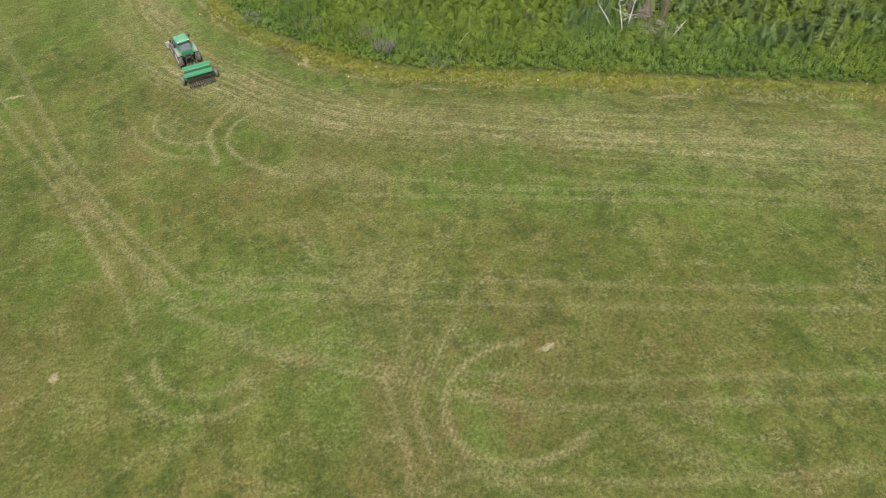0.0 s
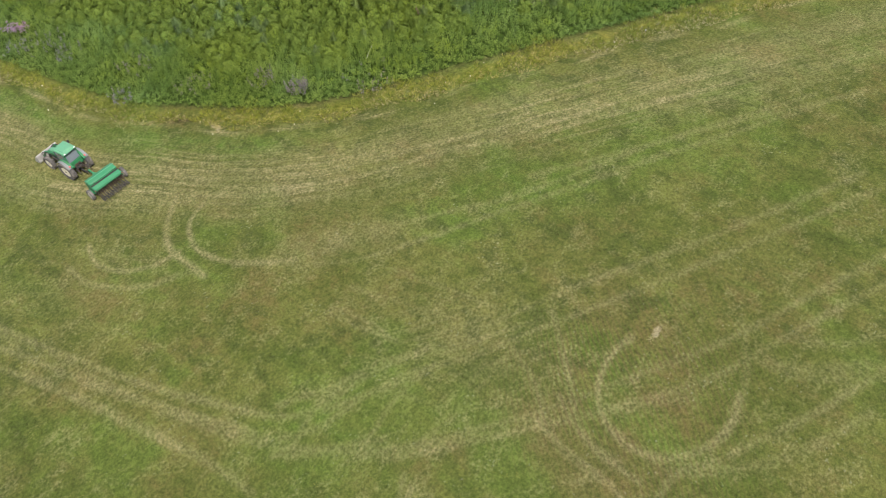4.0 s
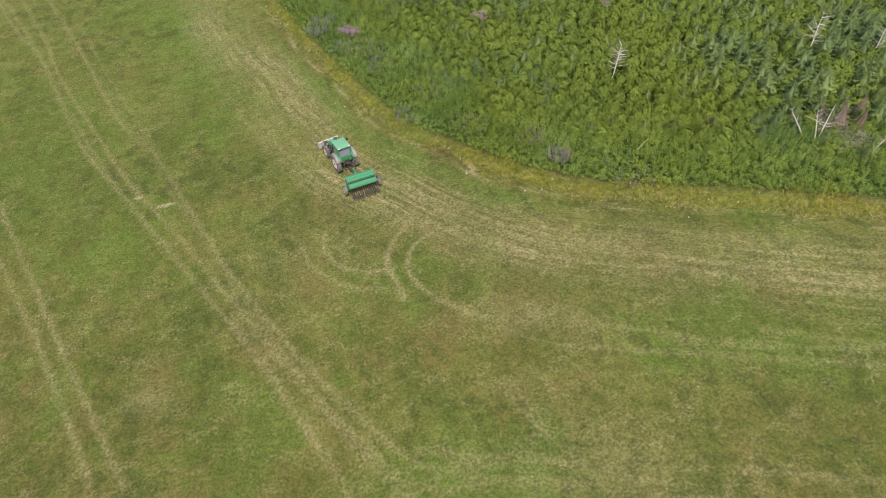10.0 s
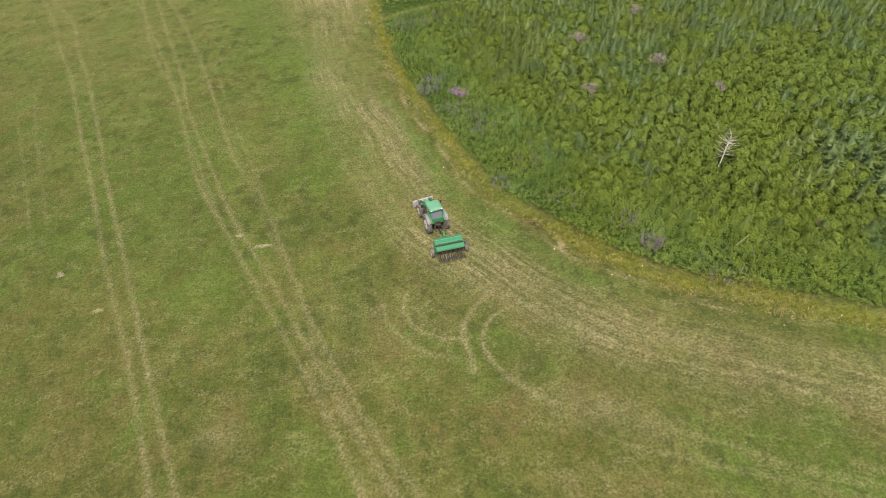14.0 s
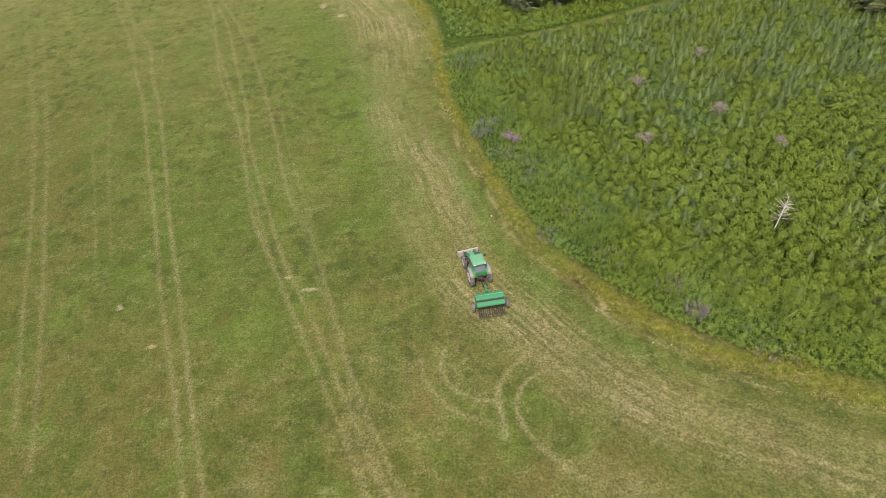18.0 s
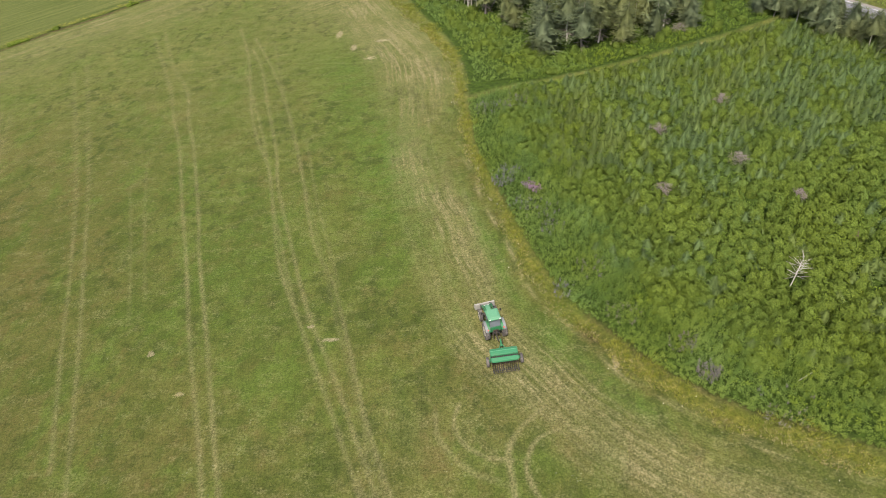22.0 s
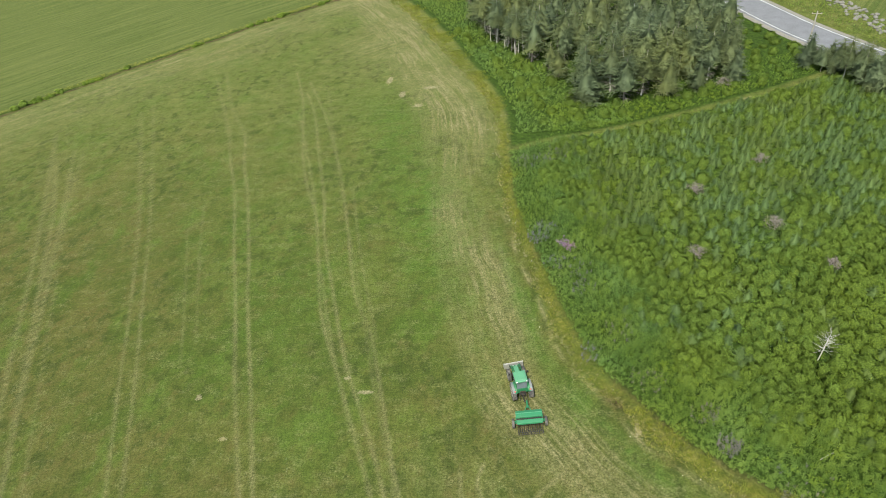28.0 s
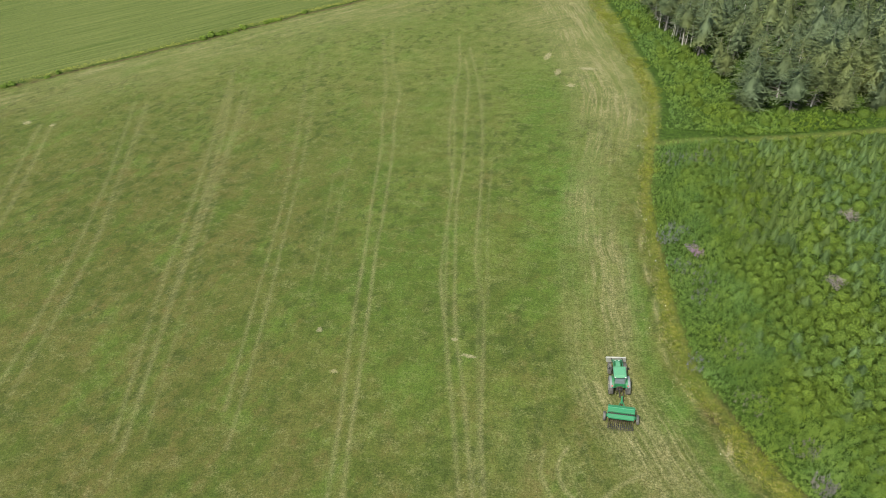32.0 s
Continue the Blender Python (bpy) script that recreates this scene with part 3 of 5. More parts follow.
# ---- the road ----
def ribbon(line, offsets, height):
    """A band along a line: rows of vertices at each offset to its left, at heights over the ground."""
    d = np.gradient(line, axis=0)
    d /= np.hypot(d[:, 0], d[:, 1])[:, None]
    normal = np.stack([-d[:, 1], d[:, 0]], 1)
    rows = []
    for o, h in zip(offsets, height):
        xy = line + normal * o
        rows.append(np.c_[xy, gz(xy[:, 0]) + h])
    n, m = len(line), len(offsets)
    verts = np.stack(rows, 1).reshape(-1, 3)
    c = (np.arange(n - 1)[:, None] * m + np.arange(m - 1)).ravel()
    return verts, np.stack([c, c + m, c + m + 1, c + 1], 1)


def asphalt_material():
    k = Nodes("worn_asphalt")
    p = k.place()
    base = k.mix(k.ramp(k.noise(0.5, p, 4.0), 0.35, 0.7), (0.185, 0.185, 0.200), (0.225, 0.225, 0.243))
    base = k.mix(1.0, base, k.ramp(k.noise(40, p, 2.0), 0.3, 0.7, 0.8, 1.15), "MULTIPLY")
    k.bump(k.noise(60, p, 2.0), 0.3, 0.01)
    return k.done(base, 0.85, 0.0, 0.3)


v, f = ribbon(ROAD, (4.4, 3.9, 0, -3.9, -4.4), (-0.25, 0.12, 0.2, 0.12, -0.25))
tagged(new("road", np_mesh("road", v, f, [asphalt_material()])), "grey weathered two-lane asphalt road", "road", kind="structure")
road = bpy.data.objects["road"]
paint_white = plain("road_paint", (0.72, 0.72, 0.70), 0.7, wear=0.3, scale=2.0)
for o in (3.45, -3.45):
    v, f = ribbon(ROAD, (o + 0.09, o - 0.09), (0.145, 0.145))
    line_ob = new("edge_line", np_mesh("edge_line", v, f, [paint_white]))
    line_ob.parent = road
gravel = plain("shoulder_gravel", (0.27, 0.25, 0.22), 0.95, wear=0.5, scale=3.0)
for side, o in (("east", -4.2), ("west", 4.2)):
    v, f = ribbon(ROAD, (o + 0.9, o, o - 0.9), (-0.02, 0.075, -0.02))
    tagged(new("road_shoulder_" + side, np_mesh("road_shoulder", v, f, [gravel])), "pale gravel shoulder beside the asphalt road", "shoulder", kind="structure")


# ---- plants ----
def blades(centres, ways, ups, length, width):
    """Leaf-like diamonds: from each centre along its way, bent by nothing, as two triangles."""
    side = np.cross(ways, ups)
    side /= np.linalg.norm(side, axis=1)[:, None] + 1e-9
    length, width = np.broadcast_to(length, len(centres))[:, None], np.broadcast_to(width, len(centres))[:, None]
    a, d = centres, centres + ways * length
    mid = centres + ways * length * 0.45
    b, c = mid + side * width * 0.5, mid - side * width * 0.5
    v = np.stack([a, b, d, c], 1).reshape(-1, 3)
    i = np.arange(len(centres))[:, None] * 4
    return v, np.vstack([i + [[0, 1, 2]], i + [[0, 2, 3]]])


def join(*pieces):
    """Joins (verts, faces, slot) triples; returns verts, faces, slots."""
    vs, fs, ss, n = [], [], [], 0
    for v, f, s in pieces:
        vs.append(v), fs.append(f + n), ss.append(np.full(len(f), s))
        n += len(v)
    return np.vstack(vs), np.vstack(fs), np.concatenate(ss)


def rod(points, radii, sides=5):
    """A tapered, bent stem of triangles through the points."""
    p, r = np.array(points, float), np.array(radii, float)
    ang = np.arange(sides) * 2 * np.pi / sides
    d = np.gradient(p, axis=0)
    d /= np.linalg.norm(d, axis=1)[:, None] + 1e-9
    ref = np.where(np.abs(d[:, 2:3]) > 0.9, [[1.0, 0, 0]], [[0, 0, 1.0]])
    u = np.cross(d, ref)
    u /= np.linalg.norm(u, axis=1)[:, None] + 1e-9
    w = np.cross(d, u)
    v = (p[:, None] + r[:, None, None] * (np.cos(ang)[None, :, None] * u[:, None] + np.sin(ang)[None, :, None] * w[:, None])).reshape(-1, 3)
    f = []
    for i in range(len(p) - 1):
        for k in range(sides):
            a, b = i * sides + k, i * sides + (k + 1) % sides
            f += [(a, b, b + sides), (a, b + sides, a + sides)]
    return v, np.array(f)


def unit(v):
    return v / (np.linalg.norm(v, axis=-1, keepdims=True) + 1e-9)


def bush_crown(r, clumps, leaves, size, tall=1.0, spread=1.0):
    """A broad-leaved shrub's crown, about 1 m in radius: lumpy clumps of leaves over a dome, with gaps."""
    parts, cores = [], []
    for _ in range(clumps):
        a, h = r.uniform(0, 2 * np.pi), r.uniform(0.12, 1.0)
        rad = spread * math.sqrt(max(0.02, 1 - h ** 2.2)) * r.uniform(0.8, 1.05)
        centre = np.array([rad * math.cos(a), rad * math.sin(a), tall * (0.25 + 0.95 * h) + r.normal(0, 0.06)])
        lump = r.uniform(0.18, 0.34)
        outward = unit(centre * [1, 1, 0.6])
        dirs = unit(r.normal(0, 1, (leaves, 3)) + outward * 0.5 + [0, 0, 0.35])
        at = centre + dirs * lump * r.uniform(0.55, 1.0, (leaves, 1))
        way = unit(np.cross(dirs, r.normal(0, 1, (leaves, 3))) + dirs * 0.25)
        up = unit(dirs * 0.7 + outward * 0.6 + r.normal(0, 0.30, (leaves, 3)))
        parts.append(blades(at, way, up, r.uniform(0.7, 1.3, leaves) * size, r.uniform(0.55, 0.9, leaves) * size))
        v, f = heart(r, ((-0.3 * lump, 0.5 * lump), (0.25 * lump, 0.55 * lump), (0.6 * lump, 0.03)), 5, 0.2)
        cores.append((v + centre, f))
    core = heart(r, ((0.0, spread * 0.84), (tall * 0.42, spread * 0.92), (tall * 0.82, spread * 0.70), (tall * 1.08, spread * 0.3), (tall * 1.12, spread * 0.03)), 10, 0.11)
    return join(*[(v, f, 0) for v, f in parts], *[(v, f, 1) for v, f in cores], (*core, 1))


def heart(r, profile, sides, rough):
    """The dense inner mass of a crown: uneven rings of (height, radius), closed at the top."""
    v = [np.array([rad * (1 + r.normal(0, rough)) * math.cos(a), rad * (1 + r.normal(0, rough)) * math.sin(a), h + r.normal(0, rough * 0.2)])
         for h, rad in profile for a in np.arange(sides) * 2 * np.pi / sides]
    f = []
    for i in range(len(profile) - 1):
        for k in range(sides):
            a, b = i * sides + k, i * sides + (k + 1) % sides
            f += [(a, b, b + sides), (a, b + sides, a + sides)]
    return np.array(v), np.array(f)


def bush_stems(r, tall):
    parts = []
    for k in range(5):
        a = k * 1.3 + r.uniform(0, 1)
        out = np.array([math.cos(a), math.sin(a), 0])
        pts = [out * 0.05, out * 0.22 + [0, 0, tall * 0.45], out * r.uniform(0.35, 0.7) + [0, 0, tall * r.uniform(0.8, 1.05)]]
        parts.append((*rod(pts, (0.035, 0.025, 0.008), 4), 0))
    return join(*parts)


def spruce_crown(r, levels, arms, sub, start=0.06, width=0.30, rise=0.0, gap=0.0, power=0.8, mass=0.56, fine=0.13, lumpy=0.0):
    """A conifer's crown 1 m high: uneven whorls of branches, each a spray of needle twigs; rise: how far the branches climb."""
    cs, ws, ups, ls, wd = [], [], [], [], []
    lobe = r.uniform(0, 6.28, 3)
    for i in range(levels):
        h = start + (0.97 - start) * (i + r.uniform(0.1, 0.6)) / levels
        count = max(4, int(arms * (0.45 + 0.55 * (1 - h))))
        turn = r.uniform(0, 2 * np.pi)
        for k in range(count):
            if r.uniform() < gap:
                continue
            a = turn + 2 * np.pi * k / count + r.normal(0, 0.16)
            lobed = 1 + lumpy * (math.sin(2 * a + lobe[0]) + math.sin(3 * a + lobe[1] + 5 * h) + 0.8 * math.sin(9 * h + lobe[2]))
            long = (width * (1 - (h - start) / (1 - start)) ** power * lobed + 0.015) * r.uniform(0.72, 1.2)
            way = unit(np.array([math.cos(a), math.sin(a), rise + 0.45 * (h - 0.4) + r.normal(0, 0.1)]))
            root = np.array([0, 0, h + r.normal(0, 0.015)])
            cs.append(root), ws.append(way), ups.append((0, 0, 1)), ls.append(long), wd.append(long * fine)
            side = np.array([-way[1], way[0], 0])
            for q in range(sub):
                u = (q + 0.9) / (sub + 0.4)
                s = 1 if q % 2 else -1
                cs.append(root + way * long * u)
                ws.append(unit(way * 0.8 + side * s * r.uniform(0.5, 0.95) + [0, 0, r.normal(0.12, 0.25)]))
                ups.append(unit(np.array([r.normal(0, 0.5), r.normal(0, 0.5), 1])))
                ls.append(long * r.uniform(0.30, 0.48) * (1.15 - 0.5 * u)), wd.append(long * fine)
    cs.append(np.array([0, 0, 0.9])), ws.append(np.array([0, 0, 1.0])), ups.append((1, 0, 0)), ls.append(0.12), wd.append(0.025)
    v, f = blades(np.array(cs), np.array(ws), np.array(ups, float), np.array(ls), np.array(wd))
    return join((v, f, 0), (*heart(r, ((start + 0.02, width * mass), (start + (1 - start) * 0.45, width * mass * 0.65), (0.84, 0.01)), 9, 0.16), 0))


def scatter(template, places, turns, sizes, heights=None, leans=None):
    """Copies of one template (verts, faces) at many places, joined in one pair of arrays."""
    v, f = template
    n = len(places)
    heights = sizes if heights is None else heights
    c, s = np.cos(turns)[:, None], np.sin(turns)[:, None]
    x, y, z = v[None, :, 0] * sizes[:, None], v[None, :, 1] * sizes[:, None], v[None, :, 2] * heights[:, None]
    out = np.stack([c * x - s * y, s * x + c * y, z], 2)
    if leans is not None:
        out[:, :, :2] += leans[:, None, :] * z[:, :, None]
    out += places[:, None, :]
    faces = f[None] + (np.arange(n) * len(v))[:, None, None]
    return out.reshape(-1, 3), faces.reshape(-1, 3)


def leaf_normals(v, f, crown):
    """Leaves turned to face out of the crown, and the soft normals of their mass."""
    middle = v[f].mean(1)
    if crown == "dome":
        out = unit((middle - [0, 0, 0.25]) * [1, 1, 0.9])
    elif crown == "cone":
        out = unit(unit(middle * [1, 1, 0]) * 0.85 + [0, 0, 0.55])
    else:
        out = np.tile([0.0, 0.0, 1.0], (len(f), 1))
    flat = unit(np.cross(v[f[:, 1]] - v[f[:, 0]], v[f[:, 2]] - v[f[:, 0]]))
    turned = (flat * out).sum(1) < 0
    faces = np.where(turned[:, None], f[:, ::-1], f)
    flat = np.where(turned[:, None], -flat, flat)
    normals = np.zeros((len(v), 3))
    for k in range(3):
        np.add.at(normals, faces[:, k], out * {"flat": 0.8, "dome": 0.6, "cone": 0.75}[crown] + flat * {"flat": 0.55, "dome": 0.5, "cone": 0.45}[crown])
    return faces, unit(normals)


def many(name, templates, xy, sizes, heights, material, label, category, lift=0.0, lean=0.12, crown="flat"):
    """One object of kind stuff: plants of several templates scattered over places."""
    pick = rng.integers(0, len(templates), len(xy))
    vs, fs, ss, ns, tones, n = [], [], [], [], [], 0
    for k, t in enumerate(templates):
        tf, tn = leaf_normals(t[0], t[1], crown)
        m = pick == k
        if not m.any():
            continue
        at = np.c_[xy[m], gz(xy[m, 0]) + lift]
        turns = rng.uniform(0, 6.28, m.sum())
        c, s = np.cos(turns)[:, None], np.sin(turns)[:, None]
        ns.append(np.stack([c * tn[:, 0] - s * tn[:, 1], s * tn[:, 0] + c * tn[:, 1], np.tile(tn[:, 2], (m.sum(), 1))], 2).reshape(-1, 3))
        v, f = scatter((t[0], tf), at, turns, sizes[:len(xy)][m], heights[:len(xy)][m], rng.normal(0, lean, (m.sum(), 2)))
        vs.append(v), fs.append(f + n), ss.append(np.tile(t[2], m.sum()) if len(t) > 2 else np.zeros(len(f), int))
        tones.append(np.repeat(rng.uniform(-0.5, 0.5, m.sum()), len(t[0])))
        n += len(v)
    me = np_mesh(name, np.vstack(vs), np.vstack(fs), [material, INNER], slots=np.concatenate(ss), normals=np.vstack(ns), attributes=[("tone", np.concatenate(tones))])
    return tagged(new(name, me), label, category, kind="stuff")


def poisson(polygon_test, box, spacing, tries):
    """Random places in a box that pass the test and keep a distance from one another."""
    cell, kept, grid = spacing, [], {}
    x, y = rng.uniform(box[0], box[2], tries), rng.uniform(box[1], box[3], tries)
    ok = polygon_test(x, y)
    for px, py in zip(x[ok], y[ok]):
        i, j = int(px // cell), int(py // cell)
        if all((px - qx) ** 2 + (py - qy) ** 2 > spacing ** 2 for a in (-1, 0, 1) for b in (-1, 0, 1) for qx, qy in grid.get((i + a, j + b), ())):
            grid.setdefault((i, j), []).append((px, py))
            kept.append((px, py))
    return np.array(kept)


ALDER = leaf_material("alder_leaf", (0.084, 0.134, 0.020), (0.190, 0.274, 0.044), 0.36, 0.25)
SPRUCE = leaf_material("young_spruce_needles", (0.078, 0.122, 0.034), (0.190, 0.268, 0.084), 0.3, 0.3)
OLD_SPRUCE = leaf_material("old_spruce_needles", (0.080, 0.104, 0.046), (0.200, 0.236, 0.106), 0.28, 0.15)
HERB = leaf_material("tall_herb_leaf", (0.120, 0.200, 0.040), (0.310, 0.425, 0.105), 0.4, 0.3)
BRIGHT = leaf_material("low_herb_leaf", (0.080, 0.145, 0.016), (0.265, 0.365, 0.052), 0.38, 0.3)
RANK = leaf_material("rank_grass", (0.130, 0.170, 0.018), (0.345, 0.360, 0.068), 0.35, 0.5)
PALE = leaf_material("pale_seed_grass", (0.260, 0.235, 0.090), (0.460, 0.410, 0.230), 0.3, 0.5)
SWARD = leaf_material("sward_tufts", (0.080, 0.105, 0.018), (0.200, 0.210, 0.055), 0.3, 0.4)
PURPLE = leaf_material("fireweed_bloom", (0.230, 0.130, 0.225), (0.390, 0.260, 0.370), 0.3, 1.0)
LILAC = leaf_material("faded_bloom", (0.120, 0.116, 0.112), (0.215, 0.200, 0.198), 0.2, 1.0)
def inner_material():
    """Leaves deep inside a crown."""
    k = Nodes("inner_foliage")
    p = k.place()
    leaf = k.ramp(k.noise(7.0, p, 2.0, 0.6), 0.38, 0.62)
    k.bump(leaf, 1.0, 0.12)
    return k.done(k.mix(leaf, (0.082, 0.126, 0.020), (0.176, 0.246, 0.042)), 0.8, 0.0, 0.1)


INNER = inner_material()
BARK = plain("grey_bark", (0.29, 0.25, 0.22), 0.9, wear=0.5, scale=3.0, dirt=(0.30, 0.28, 0.25))
BLEACHED = plain("bleached_wood", (0.55, 0.52, 0.47), 0.85, wear=0.4, scale=4.0, dirt=(0.35, 0.31, 0.27))
BRUSH = plain("dead_brush", (0.30, 0.255, 0.235), 0.95, wear=0.6, scale=5.0, dirt=(0.20, 0.14, 0.11))

r = np.random.default_rng(3)
alder_near = [bush_crown(r, 34, 16, 0.17) for _ in range(6)]
alder_far = [bush_crown(r, 20, 12, 0.20) for _ in range(6)]
alder_stems = bush_stems(r, 0.95)
young_near = [spruce_crown(r, 13, 11, 5, 0.04, 0.42, 0.2, 0.05, 0.58, 0.55, 0.17, 0.08) for _ in range(5)]
young_far = [spruce_crown(r, 10, 9, 4, 0.04, 0.44, 0.2, 0.05, 0.58, 0.55, 0.19, 0.08) for _ in range(5)]


def herb_template(r, leaves=14):
    """An upright herb 1 m high: a stem with leaves that point up and out."""
    h = r.uniform(0.25, 0.95, leaves)
    a = r.uniform(0, 6.28, leaves)
    way = unit(np.stack([np.cos(a), np.sin(a), r.uniform(-0.1, 0.6, leaves)], 1))
    at = np.stack([0.05 * np.cos(a), 0.05 * np.sin(a), h], 1)
    v, f = blades(at, way, np.tile([0, 0, 1.0], (leaves, 1)) + r.normal(0, 0.3, (leaves, 3)), r.uniform(0.10, 0.19, leaves), 0.05)
    v2, f2 = blades(np.array([[0, 0, 0.0], [0, 0, 0]]), np.array([[0, 0, 1.0], [0.05, 0, 1]]), np.array([[1.0, 0, 0], [0, 1, 0]]), np.array([1.0, 0.9]), 0.022)
    return join((v, f, 0), (v2, f2, 0))[:2]


def tuft_template(r, count=7, out=0.5, wide=0.05):
    a = r.uniform(0, 6.28, count)
    way = unit(np.stack([np.cos(a) * out, np.sin(a) * out, r.uniform(0.6, 1.1, count)], 1))
    at = np.stack([0.12 * np.cos(a), 0.12 * np.sin(a), 0 * a], 1) * r.uniform(0, 1, (count, 1))
    return blades(at, way, r.normal(0, 1, (count, 3)), r.uniform(0.6, 1.1, count), wide)


herbs = [herb_template(r) for _ in range(6)]
tufts = [tuft_template(r) for _ in range(5)]

# where things grow
ROAD_CLEAR = 6.5


def west_of_road(x, y):
    return along(ROAD, x, y)[0] < -ROAD_CLEAR


def shrub_zone(x, y):
    d, s = edge_d(x, y)
    start = np.interp(y, [-30, 25, 40, 52], [8.6, 10.5, 8.5, 7.5]) + 1.6 * np.sin(s * 0.5) + 0.8 * np.sin(s * 1.3)
    near_path = along(PATH, x, y)[0]
    return (d > start) & west_of_road(x, y) & (near_path < -2.0) & (x < 88)


# ROAD and PATH run north to south and west to east: their left sides are the east and the north
shrub_xy = poisson(shrub_zone, (5, -40, 88, 72), 1.06, 46000)
sx, sy = shrub_xy.T
sd, ss = edge_d(sx, sy)
clearings = [(24.9, 22.0, 1.5), (35.5, 27.6, 1.5), (27.5, 37.2, 1.5), (38.2, 44.3, 1.6), (39.3, 18.2, 1.2), (47.5, -16.2, 2.2), (44.5, -13.4, 1.0), (32.9, 3.9, 0.7)]
keep = np.ones(len(sx), bool)
for cx, cy, cr in clearings:
    keep &= np.hypot(sx - cx, sy - cy) > cr
shrub_xy, sx, sy, sd = shrub_xy[keep], sx[keep], sy[keep], sd[keep]
patchy = np.array([noise.noise(Vector((a * 0.09, b * 0.09, 3.0))) for a, b in shrub_xy])
conifer_odds = np.clip(0.10 + 0.95 * np.clip((sy - 18) / 22, 0, 1) * np.clip((sx - 8) / 8, 0, 1) + 0.55 * np.clip((sx - 38) / 8, 0, 1) * np.clip((14 - sy) / 12, 0, 1)
                       + 0.7 * patchy, 0.06, 0.78)
is_spruce = rng.uniform(0, 1, len(sx)) < conifer_odds
eastern = np.clip((sx - 36) / 10, 0, 1) * np.clip((10 - sy) / 12, 0, 1)


def plant_thing(name, crown, stem, at, turn, size, height, leaf, label, category, group):
    """A shrub or tree: an Empty at its foot that holds trunk and crown; meshes are shared."""
    base = new(name)
    base.matrix_world = Matrix.Translation(at) @ Matrix.Rotation(rng.normal(0, 0.04), 4, "X") @ Matrix.Rotation(rng.normal(0, 0.04), 4, "Y") @ Matrix.Rotation(turn, 4, "Z") @ Matrix.Diagonal((size, size, height, 1))
    for key, me in (("trunk", stem), ("crown", crown)):
        if me is not None:
            ob = new(key, me)
            ob.parent = base
    return tagged(base, label, category, group)


def template_mesh(name, t, material, crown=None):
    """A plant's mesh; with crown 'dome' or 'cone' its leaves face outwards, so that it shades as one mass."""
    if crown is None:
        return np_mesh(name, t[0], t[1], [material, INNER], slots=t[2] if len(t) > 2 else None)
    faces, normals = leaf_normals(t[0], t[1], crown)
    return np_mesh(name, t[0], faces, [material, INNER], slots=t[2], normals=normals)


alder_meshes = [template_mesh("alder_crown", t, ALDER, "dome") for t in alder_near]
alder_stem_mesh = template_mesh("alder_stems", alder_stems, BARK)
young_meshes = [template_mesh("young_spruce_crown", t, SPRUCE, "cone") for t in young_near]
pole_v, pole_f = rod([(0, 0, -0.05), (0.004, 0, 0.4), (0, 0.004, 0.97)], (0.022, 0.015, 0.003), 5)
young_stem_mesh = np_mesh("young_spruce_trunk", pole_v, pole_f, [BARK])

order = np.argsort(sd)  # those along the field, which the camera passes nearest, are things of their own
single = np.zeros(len(sx), bool)
single[order[is_spruce[order]][:270]] = True
single[order[~is_spruce[order]][:290]] = True
for i in np.flatnonzero(single):
    at = Vector((sx[i], sy[i], float(gz(sx[i])) - 0.05))
    if is_spruce[i]:
        h = rng.uniform(1.1, 1.9) * (1 + 0.4 * eastern[i])
        plant_thing("young_spruce", young_meshes[i % 5], young_stem_mesh, at, rng.uniform(0, 6.28), h * rng.uniform(0.85, 1.15), h, SPRUCE,
                    "young blue-green spruce standing among alder shrubs", "spruce", "young spruces")
    else:
        h = rng.uniform(0.85, 1.5) * (1.05 - 0.35 * conifer_odds[i]) * (0.75 + 0.25 * min(1.0, (sd[i] - 5) / 6))
        plant_thing("alder_shrub", alder_meshes[i % 6], alder_stem_mesh, at, rng.uniform(0, 6.28), rng.uniform(0.6, 1.0), h, ALDER,
                    "bright green leafy alder shrub beside the meadow", "shrub", "alder shrubs")
m = ~single & is_spruce
h = rng.uniform(1.1, 2.0, m.sum()) * (1 + 0.55 * eastern[m])
many("spruce_thicket", young_far, shrub_xy[m], h * 1.1, h, SPRUCE, "thicket of young blue-green spruces", "spruce thicket", -0.05, 0.05, "cone")
m = ~single & ~is_spruce
many("alder_thicket", alder_far, shrub_xy[m], rng.uniform(0.65, 1.1, m.sum()), rng.uniform(0.85, 1.6, m.sum()) * (1.05 - 0.35 * conifer_odds[m]), ALDER, "dense thicket of bright green alder shrubs", "thicket", -0.05, 0.12, "dome")


# ---- a few shrubs before the old wood and along the path ----
def forest_edge(x, y):
    d = edge_d(x, y)[0]
    near = along(PATH, x, y)[0]
    return (near > 2.0) & (d > 6) & west_of_road(x, y) & ~inside(FOREST, x, y) & (y < 120) & ((near > 5) | (rng.uniform(0, 1, x.shape) < 0.4))


for i, (x, y) in enumerate(poisson(forest_edge, (-12, 54, 62, 120), 2.6, 1500)):
    plant_thing("alder_shrub", alder_meshes[i % 6], alder_stem_mesh, Vector((x, y, float(gz(x)) - 0.05)), rng.uniform(0, 6.28), rng.uniform(0.7, 1.2), rng.uniform(0.5, 1.3), ALDER,
                "green leafy alder shrub before the spruce wood", "shrub", "shrubs before the wood")


